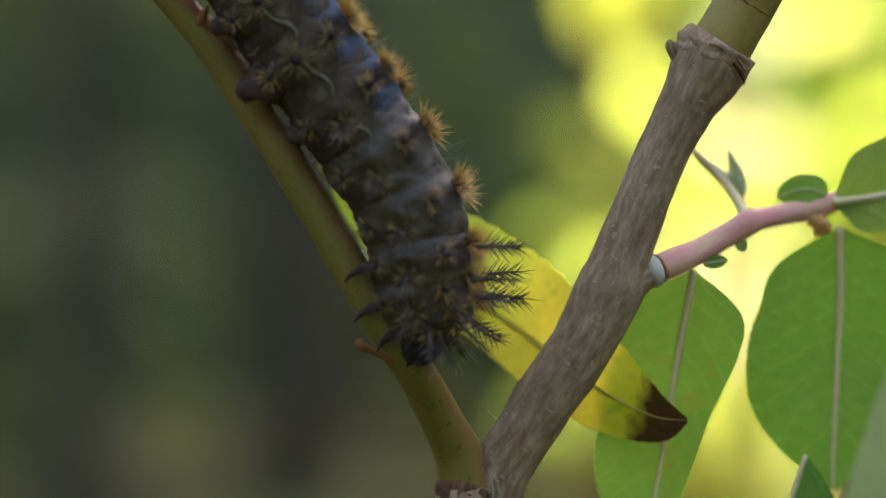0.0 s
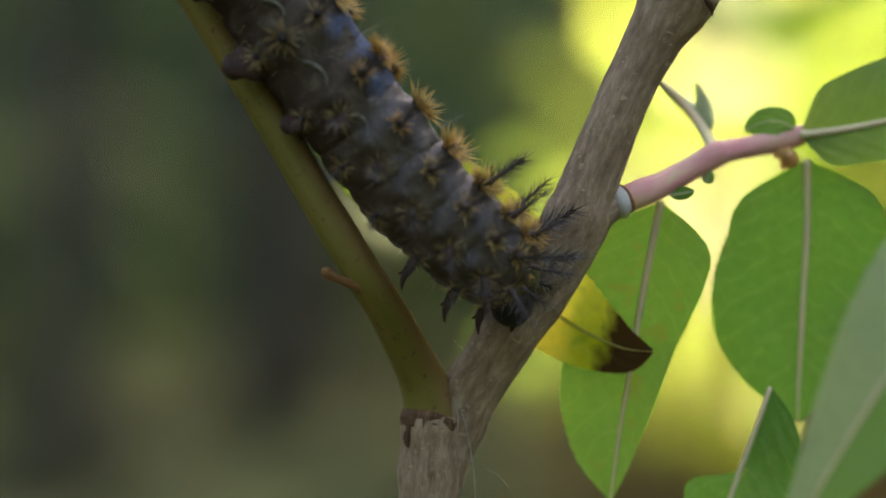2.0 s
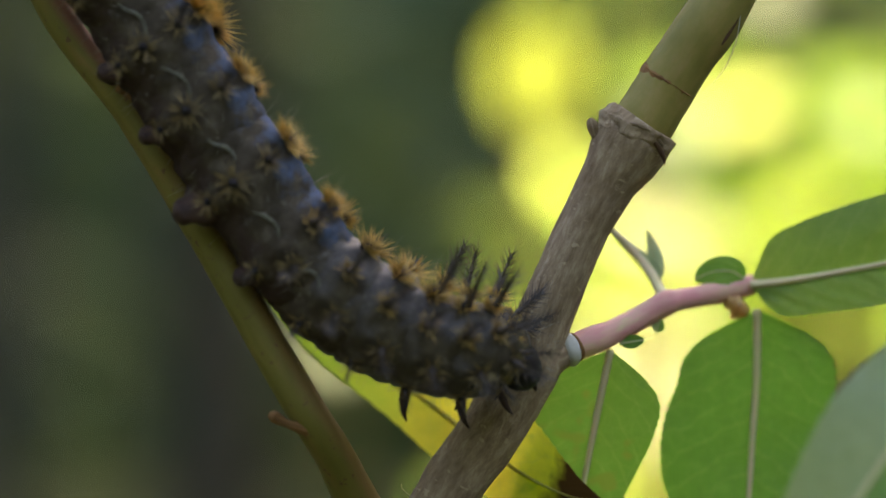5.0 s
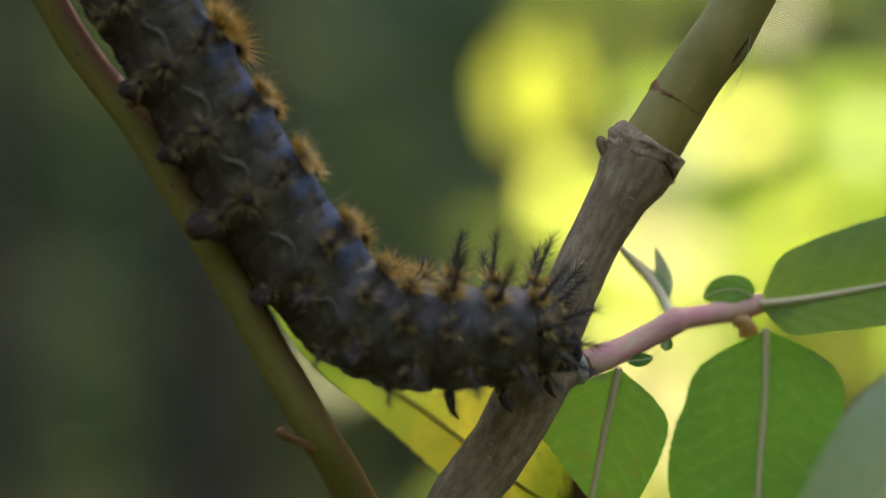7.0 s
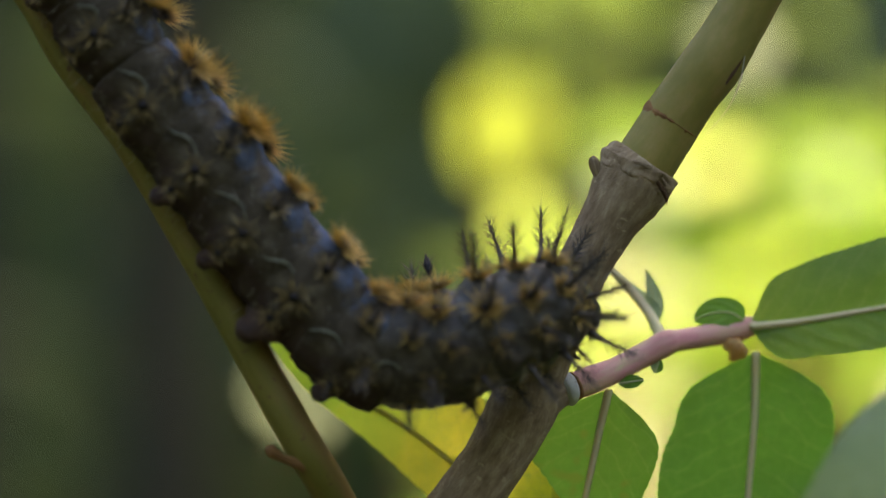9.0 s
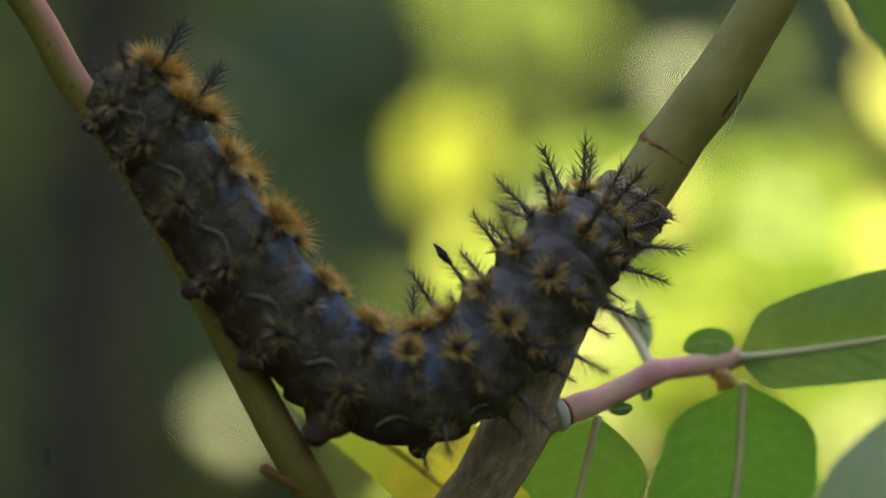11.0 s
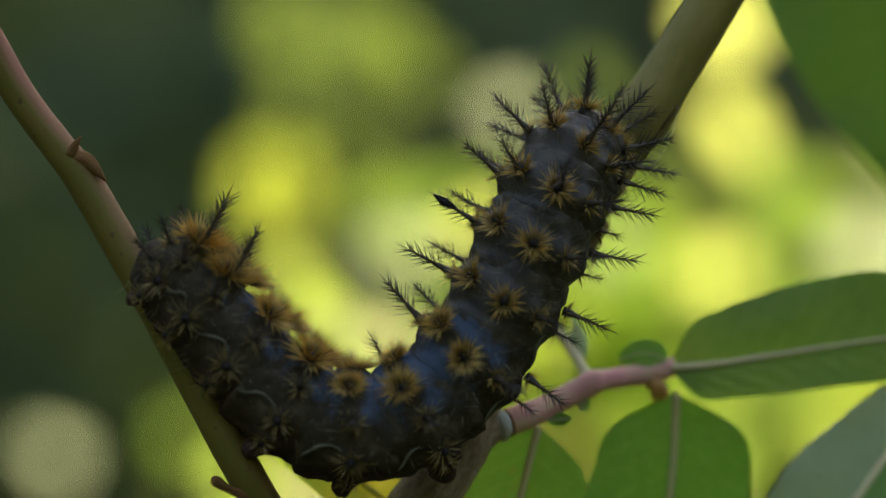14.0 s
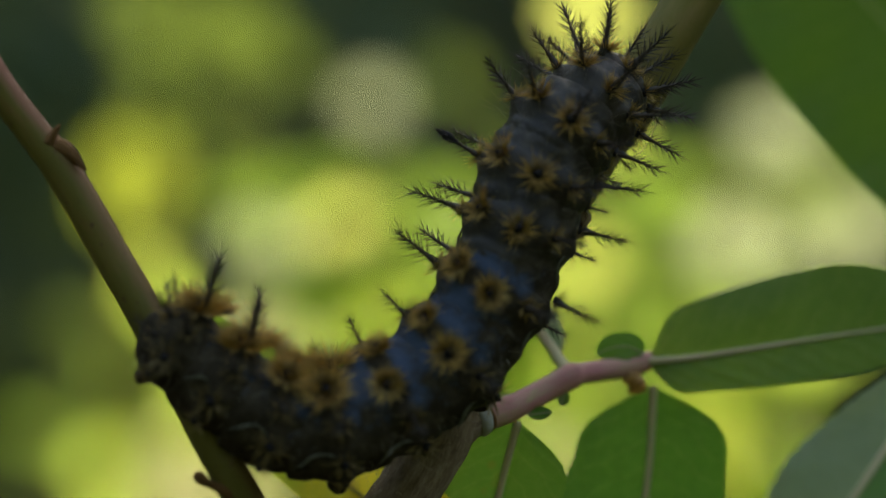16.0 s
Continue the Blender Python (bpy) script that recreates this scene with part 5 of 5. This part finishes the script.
    walk(rings[4], [
        (0.0, pose(-0.01059, -0.00960, 0.00033, -0.5, 60.3, 0.0)), (0.5, pose(-0.00984, -0.00960, -0.00146, -0.6, 59.3, 0.0)),
        (1.0, pose(-0.00909, -0.00960, -0.00326, -0.8, 58.3, 0.0)), (1.5, pose(-0.00877, -0.00960, -0.00369, -0.8, 56.0, 0.0)),
        (2.0, pose(-0.00838, -0.00960, -0.00406, -0.7, 53.6, 0.0)), (2.5, pose(-0.00843, -0.00960, -0.00417, 0.5, 50.6, 0.0)),
        (3.0, pose(-0.00848, -0.00960, -0.00427, 1.7, 47.5, 0.0)), (3.5, pose(-0.00829, -0.00960, -0.00422, 1.8, 46.3, 0.0)),
        (4.0, pose(-0.00810, -0.00960, -0.00417, 1.8, 45.2, 0.0)), (6.5, pose(-0.00726, -0.00990, -0.00497, 7.8, 39.6, 0.0)),
        (7.0, pose(-0.00693, -0.00990, -0.00497, 7.1, 37.4, 0.0)), (7.5, pose(-0.00661, -0.00990, -0.00497, 6.1, 35.0, 0.0)),
        (8.0, pose(-0.00497, -0.00990, -0.00575, 8.4, 24.8, 0.0)), (8.5, pose(-0.00334, -0.00990, -0.00654, 10.6, 13.2, 0.0)),
        (11.0, pose(0.00329, -0.00980, -0.00542, 47.8, -35.0, 0.0)), (11.5, pose(0.00412, -0.00980, -0.00450, 51.5, -40.5, 0.0)),
        (12.0, pose(0.00495, -0.00980, -0.00359, 55.0, -45.7, 0.0)), (12.5, pose(0.00623, -0.00980, -0.00231, 58.4, -51.5, 0.0)),
        (13.0, pose(0.00750, -0.00980, -0.00103, 61.4, -58.2, 0.0)), (13.5, pose(0.00869, -0.00980, 0.00004, 61.7, -61.6, 0.0)),
        (14.0, pose(0.00977, -0.00980, 0.00032, 62.1, -62.4, 0.0)), (14.5, pose(0.00977, -0.00980, 0.00070, 62.3, -62.8, 0.0)),
        (15.0, pose(0.00978, -0.00980, 0.00108, 62.7, -63.3, 0.0)), (15.5, pose(0.01082, -0.00980, 0.00320, 60.6, -67.2, 0.0)),
        (16.0, pose(0.01186, -0.00980, 0.00532, 58.6, -70.8, 0.0))])
    walk(rings[5], [
        (0.0, pose(-0.01309, -0.00960, 0.00433, -0.4, 56.6, 0.0)), (0.5, pose(-0.01242, -0.00960, 0.00254, -0.5, 55.0, 0.0)),
        (1.0, pose(-0.01175, -0.00960, 0.00074, -0.6, 53.4, 0.0)), (1.5, pose(-0.01129, -0.00960, 0.00016, -0.7, 54.5, 0.0)),
        (2.0, pose(-0.01120, -0.00960, -0.00027, -0.7, 54.2, 0.0)), (2.5, pose(-0.01125, -0.00960, -0.00046, -0.6, 54.2, 0.0)),
        (3.0, pose(-0.01129, -0.00960, -0.00064, -0.4, 54.2, 0.0)), (3.5, pose(-0.01120, -0.00960, -0.00072, -0.3, 53.1, 0.0)),
        (4.0, pose(-0.01112, -0.00960, -0.00081, -0.3, 51.9, 0.0)), (6.5, pose(-0.01059, -0.00990, -0.00104, 1.6, 52.4, 0.0)),
        (7.0, pose(-0.01033, -0.00990, -0.00115, 1.9, 51.6, 0.0)), (7.5, pose(-0.01007, -0.00990, -0.00127, 1.9, 50.8, 0.0)),
        (8.0, pose(-0.00867, -0.00990, -0.00298, 2.6, 45.6, 0.0)), (8.5, pose(-0.00727, -0.00990, -0.00470, 3.4, 39.7, 0.0)),
        (11.0, pose(-0.00089, -0.00980, -0.00749, 28.5, -7.0, 0.0)), (11.5, pose(0.00032, -0.00980, -0.00693, 34.8, -16.4, 0.0)),
        (12.0, pose(0.00152, -0.00980, -0.00637, 40.8, -25.8, 0.0)), (12.5, pose(0.00335, -0.00980, -0.00538, 47.1, -37.1, 0.0)),
        (13.0, pose(0.00517, -0.00980, -0.00438, 52.9, -48.9, 0.0)), (13.5, pose(0.00607, -0.00980, -0.00397, 55.5, -49.5, 0.0)),
        (14.0, pose(0.00709, -0.00980, -0.00414, 58.9, -52.1, 0.0)), (14.5, pose(0.00736, -0.00980, -0.00318, 60.7, -51.2, 0.0)),
        (15.0, pose(0.00763, -0.00980, -0.00221, 63.0, -50.1, 0.0)), (15.5, pose(0.00879, -0.00980, -0.00091, 60.6, -57.0, 0.0)),
        (16.0, pose(0.00995, -0.00980, 0.00040, 58.4, -62.5, 0.0))])
    walk(rings[6], [
        (0.0, pose(-0.01580, -0.00960, 0.00822, -0.4, 56.8, 0.0)), (0.5, pose(-0.01541, -0.00960, 0.00648, -0.5, 54.7, 0.0)),
        (1.0, pose(-0.01501, -0.00960, 0.00474, -0.6, 52.7, 0.0)), (1.5, pose(-0.01458, -0.00960, 0.00446, -0.7, 53.1, 0.0)),
        (2.0, pose(-0.01448, -0.00960, 0.00438, -0.8, 56.4, 0.0)), (2.5, pose(-0.01450, -0.00960, 0.00425, -0.7, 56.7, 0.0)),
        (3.0, pose(-0.01453, -0.00960, 0.00413, -0.5, 57.0, 0.0)), (3.5, pose(-0.01453, -0.00960, 0.00408, -0.4, 56.7, 0.0)),
        (4.0, pose(-0.01452, -0.00960, 0.00403, -0.5, 56.4, 0.0)), (6.5, pose(-0.01440, -0.00990, 0.00431, -0.5, 55.3, 0.0)),
        (7.0, pose(-0.01410, -0.00990, 0.00408, -0.3, 56.2, 0.0)), (7.5, pose(-0.01380, -0.00990, 0.00385, -0.3, 57.3, 0.0)),
        (8.0, pose(-0.01245, -0.00990, 0.00188, -0.1, 54.6, 0.0)), (8.5, pose(-0.01109, -0.00990, -0.00010, 0.3, 52.0, 0.0)),
        (11.0, pose(-0.00594, -0.00980, -0.00655, 4.3, 25.3, 0.0)), (11.5, pose(-0.00466, -0.00980, -0.00709, 9.3, 17.6, 0.0)),
        (12.0, pose(-0.00338, -0.00980, -0.00762, 14.0, 9.1, 0.0)), (12.5, pose(-0.00084, -0.00980, -0.00764, 23.4, -9.1, 0.0)),
        (13.0, pose(0.00170, -0.00980, -0.00767, 32.0, -27.7, 0.0)), (13.5, pose(0.00209, -0.00980, -0.00769, 34.8, -29.0, 0.0)),
        (14.0, pose(0.00313, -0.00980, -0.00821, 38.3, -31.2, 0.0)), (14.5, pose(0.00368, -0.00980, -0.00689, 47.6, -34.5, 0.0)),
        (15.0, pose(0.00422, -0.00980, -0.00557, 57.2, -38.4, 0.0)), (15.5, pose(0.00550, -0.00980, -0.00501, 57.5, -43.4, 0.0)),
        (16.0, pose(0.00677, -0.00980, -0.00444, 58.0, -47.4, 0.0))])
    walk(rings[7], [
        (0.0, pose(-0.01853, -0.00960, 0.01263, -0.4, 57.8, 0.0)), (0.5, pose(-0.01835, -0.00960, 0.01089, -0.6, 56.5, 0.0)),
        (1.0, pose(-0.01816, -0.00960, 0.00914, -0.8, 55.1, 0.0)), (1.5, pose(-0.01794, -0.00960, 0.00901, -0.8, 54.7, 0.0)),
        (2.0, pose(-0.01782, -0.00960, 0.00968, -0.9, 57.7, 0.0)), (2.5, pose(-0.01786, -0.00960, 0.00961, -0.7, 57.7, 0.0)),
        (3.0, pose(-0.01790, -0.00960, 0.00955, -0.6, 57.8, 0.0)), (3.5, pose(-0.01791, -0.00960, 0.00950, -0.5, 57.7, 0.0)),
        (4.0, pose(-0.01793, -0.00960, 0.00944, -0.5, 57.5, 0.0)), (6.5, pose(-0.01803, -0.00990, 0.00971, -0.5, 56.0, 0.0)),
        (7.0, pose(-0.01721, -0.00990, 0.00913, -0.4, 58.7, 0.0)), (7.5, pose(-0.01638, -0.00990, 0.00855, -0.5, 61.8, 0.0)),
        (8.0, pose(-0.01545, -0.00990, 0.00657, -0.2, 57.9, 0.0)), (8.5, pose(-0.01453, -0.00990, 0.00459, 0.2, 54.3, 0.0)),
        (11.0, pose(-0.01080, -0.00980, -0.00280, 2.5, 43.7, 0.0)), (11.5, pose(-0.00961, -0.00980, -0.00379, 4.2, 41.3, 0.0)),
        (12.0, pose(-0.00841, -0.00980, -0.00478, 6.0, 38.7, 0.0)), (12.5, pose(-0.00601, -0.00980, -0.00688, 10.4, 24.1, 0.0)),
        (13.0, pose(-0.00360, -0.00980, -0.00898, 14.1, 7.9, 0.0)), (13.5, pose(-0.00325, -0.00980, -0.00913, 17.2, 7.3, 0.0)),
        (14.0, pose(-0.00214, -0.00980, -0.00972, 23.9, 1.9, 0.0)), (14.5, pose(-0.00080, -0.00980, -0.00878, 33.4, -10.4, 0.0)),
        (15.0, pose(0.00054, -0.00980, -0.00783, 42.6, -24.8, 0.0)), (15.5, pose(0.00151, -0.00980, -0.00778, 46.2, -28.6, 0.0)),
        (16.0, pose(0.00248, -0.00980, -0.00773, 49.9, -31.7, 0.0))])
    walk(rings[8], [
        (0.0, pose(-0.02143, -0.00960, 0.01718, -0.4, 57.1, 0.0)), (0.5, pose(-0.02137, -0.00960, 0.01547, -0.6, 56.5, 0.0)),
        (1.0, pose(-0.02131, -0.00960, 0.01377, -0.9, 56.0, 0.0)), (1.5, pose(-0.02107, -0.00960, 0.01363, -0.9, 56.1, 0.0)),
        (2.0, pose(-0.02075, -0.00960, 0.01428, -0.8, 56.9, 0.0)), (2.5, pose(-0.02082, -0.00960, 0.01426, -0.6, 56.8, 0.0)),
        (3.0, pose(-0.02089, -0.00960, 0.01423, -0.5, 56.6, 0.0)), (3.5, pose(-0.02092, -0.00960, 0.01418, -0.4, 56.9, 0.0)),
        (4.0, pose(-0.02096, -0.00960, 0.01413, -0.5, 57.2, 0.0)), (6.5, pose(-0.02142, -0.00990, 0.01473, -0.4, 54.8, 0.0)),
        (7.0, pose(-0.02020, -0.00990, 0.01412, -0.2, 57.4, 0.0)), (7.5, pose(-0.01898, -0.00990, 0.01350, -0.3, 60.1, 0.0)),
        (8.0, pose(-0.01841, -0.00990, 0.01140, -0.1, 56.7, 0.0)), (8.5, pose(-0.01785, -0.00990, 0.00929, 0.3, 53.3, 0.0)),
        (11.0, pose(-0.01492, -0.00980, 0.00204, 2.4, 51.0, 0.0)), (11.5, pose(-0.01379, -0.00980, 0.00093, 2.7, 51.8, 0.0)),
        (12.0, pose(-0.01266, -0.00980, -0.00018, 3.1, 52.8, 0.0)), (12.5, pose(-0.01079, -0.00980, -0.00319, 4.4, 44.0, 0.0)),
        (13.0, pose(-0.00892, -0.00980, -0.00620, 5.5, 35.7, 0.0)), (13.5, pose(-0.00842, -0.00980, -0.00634, 7.9, 36.6, 0.0)),
        (14.0, pose(-0.00708, -0.00980, -0.00787, 11.1, 32.4, 0.0)), (14.5, pose(-0.00537, -0.00980, -0.00854, 19.3, 17.0, 0.0)),
        (15.0, pose(-0.00367, -0.00980, -0.00922, 26.9, -1.2, 0.0)), (15.5, pose(-0.00289, -0.00980, -0.00958, 28.7, -6.1, 0.0)),
        (16.0, pose(-0.00211, -0.00980, -0.00993, 30.4, -10.8, 0.0))])
    walk(rings[9], [
        (0.0, pose(-0.02434, -0.00960, 0.02160, -0.3, 56.5, 0.0)), (0.5, pose(-0.02429, -0.00960, 0.01988, -0.6, 56.6, 0.0)),
        (1.0, pose(-0.02424, -0.00960, 0.01817, -0.9, 56.6, 0.0)), (1.5, pose(-0.02400, -0.00960, 0.01803, -1.0, 56.7, 0.0)),
        (2.0, pose(-0.02368, -0.00960, 0.01866, -0.8, 56.5, 0.0)), (2.5, pose(-0.02376, -0.00960, 0.01861, -0.6, 56.3, 0.0)),
        (3.0, pose(-0.02384, -0.00960, 0.01857, -0.4, 56.1, 0.0)), (3.5, pose(-0.02400, -0.00960, 0.01884, -0.3, 55.9, 0.0)),
        (4.0, pose(-0.02416, -0.00960, 0.01911, -0.3, 55.8, 0.0)), (6.5, pose(-0.02494, -0.00990, 0.01950, -0.3, 53.5, 0.0)),
        (7.0, pose(-0.02354, -0.00990, 0.01904, 0.0, 54.8, 0.0)), (7.5, pose(-0.02214, -0.00990, 0.01859, 0.1, 56.0, 0.0)),
        (8.0, pose(-0.02189, -0.00990, 0.01636, 0.1, 54.6, 0.0)), (8.5, pose(-0.02164, -0.00990, 0.01412, 0.3, 53.2, 0.0)),
        (11.0, pose(-0.01860, -0.00980, 0.00681, 2.3, 54.1, 0.0)), (11.5, pose(-0.01701, -0.00980, 0.00563, 2.6, 56.0, 0.0)),
        (12.0, pose(-0.01543, -0.00980, 0.00445, 3.1, 58.3, 0.0)), (12.5, pose(-0.01448, -0.00980, 0.00130, 3.4, 53.1, 0.0)),
        (13.0, pose(-0.01353, -0.00980, -0.00184, 3.8, 48.6, 0.0)), (13.5, pose(-0.01257, -0.00980, -0.00220, 5.3, 49.5, 0.0)),
        (14.0, pose(-0.01088, -0.00980, -0.00417, 9.8, 45.7, 0.0)), (14.5, pose(-0.00957, -0.00980, -0.00609, 12.7, 36.0, 0.0)),
        (15.0, pose(-0.00826, -0.00980, -0.00802, 15.4, 25.7, 0.0)), (15.5, pose(-0.00746, -0.00980, -0.00874, 18.3, 22.1, 0.0)),
        (16.0, pose(-0.00665, -0.00980, -0.00947, 21.0, 18.5, 0.0))])
    walk(rings[10], [
        (0.0, pose(-0.02704, -0.00960, 0.02565, -0.3, 56.4, 0.0)), (0.5, pose(-0.02700, -0.00960, 0.02400, -0.6, 56.5, 0.0)),
        (1.0, pose(-0.02696, -0.00960, 0.02234, -0.9, 56.5, 0.0)), (1.5, pose(-0.02670, -0.00960, 0.02220, -0.9, 56.6, 0.0)),
        (2.0, pose(-0.02639, -0.00960, 0.02281, -0.7, 56.4, 0.0)), (2.5, pose(-0.02648, -0.00960, 0.02274, -0.6, 56.2, 0.0)),
        (3.0, pose(-0.02657, -0.00960, 0.02268, -0.4, 56.0, 0.0)), (3.5, pose(-0.02686, -0.00960, 0.02295, -0.2, 55.3, 0.0)),
        (4.0, pose(-0.02715, -0.00960, 0.02323, -0.2, 54.6, 0.0)), (6.5, pose(-0.02815, -0.00990, 0.02382, -0.4, 54.1, 0.0)),
        (7.0, pose(-0.02688, -0.00990, 0.02357, 0.1, 54.0, 0.0)), (7.5, pose(-0.02560, -0.00990, 0.02332, 0.3, 53.9, 0.0)),
        (8.0, pose(-0.02545, -0.00990, 0.02128, 0.1, 54.4, 0.0)), (8.5, pose(-0.02530, -0.00990, 0.01924, 0.1, 54.9, 0.0)),
        (11.0, pose(-0.02149, -0.00980, 0.01113, 2.4, 53.5, 0.0)), (11.5, pose(-0.01959, -0.00980, 0.00955, 2.9, 51.3, 0.0)),
        (12.0, pose(-0.01769, -0.00980, 0.00796, 3.5, 48.2, 0.0)), (12.5, pose(-0.01701, -0.00980, 0.00509, 3.5, 53.1, 0.0)),
        (13.0, pose(-0.01634, -0.00980, 0.00221, 3.8, 56.3, 0.0)), (13.5, pose(-0.01524, -0.00980, 0.00164, 5.4, 55.4, 0.0)),
        (14.0, pose(-0.01401, -0.00980, -0.00077, 9.8, 48.6, 0.0)), (14.5, pose(-0.01302, -0.00980, -0.00298, 11.1, 43.6, 0.0)),
        (15.0, pose(-0.01202, -0.00980, -0.00520, 12.4, 39.0, 0.0)), (15.5, pose(-0.01145, -0.00980, -0.00610, 13.1, 37.1, 0.0)),
        (16.0, pose(-0.01087, -0.00980, -0.00700, 13.7, 35.2, 0.0))])
    walk(rings[11], [
        (0.0, pose(-0.02952, -0.00960, 0.02940, -0.3, 56.4, 0.0)), (0.5, pose(-0.02950, -0.00960, 0.02774, -0.6, 56.3, 0.0)),
        (1.0, pose(-0.02947, -0.00960, 0.02608, -0.9, 56.1, 0.0)), (1.5, pose(-0.02921, -0.00960, 0.02594, -0.9, 56.2, 0.0)),
        (2.0, pose(-0.02889, -0.00960, 0.02652, -0.7, 56.0, 0.0)), (2.5, pose(-0.02899, -0.00960, 0.02644, -0.5, 55.8, 0.0)),
        (3.0, pose(-0.02909, -0.00960, 0.02635, -0.3, 55.6, 0.0)), (3.5, pose(-0.02939, -0.00960, 0.02663, -0.2, 55.4, 0.0)),
        (4.0, pose(-0.02970, -0.00960, 0.02690, -0.3, 55.2, 0.0)), (6.5, pose(-0.03072, -0.00990, 0.02749, -0.5, 55.0, 0.0)),
        (7.0, pose(-0.02957, -0.00990, 0.02734, 0.0, 54.5, 0.0)), (7.5, pose(-0.02841, -0.00990, 0.02719, 0.3, 54.0, 0.0)),
        (8.0, pose(-0.02826, -0.00990, 0.02524, 0.1, 54.7, 0.0)), (8.5, pose(-0.02810, -0.00990, 0.02330, 0.0, 55.4, 0.0)),
        (11.0, pose(-0.02382, -0.00980, 0.01387, 2.7, 49.6, 0.0)), (11.5, pose(-0.02179, -0.00980, 0.01158, 3.5, 42.8, 0.0)),
        (12.0, pose(-0.01976, -0.00980, 0.00930, 4.2, 32.8, 0.0)), (12.5, pose(-0.01930, -0.00980, 0.00772, 3.6, 49.0, 0.0)),
        (13.0, pose(-0.01885, -0.00980, 0.00615, 3.7, 57.5, 0.0)), (13.5, pose(-0.01763, -0.00980, 0.00513, 5.4, 55.6, 0.0)),
        (14.0, pose(-0.01625, -0.00980, 0.00192, 9.8, 50.1, 0.0)), (14.5, pose(-0.01568, -0.00980, -0.00027, 11.2, 45.4, 0.0)),
        (15.0, pose(-0.01511, -0.00980, -0.00247, 12.5, 41.5, 0.0)), (15.5, pose(-0.01474, -0.00980, -0.00324, 12.9, 41.0, 0.0)),
        (16.0, pose(-0.01437, -0.00980, -0.00401, 13.1, 40.5, 0.0))])


motions()
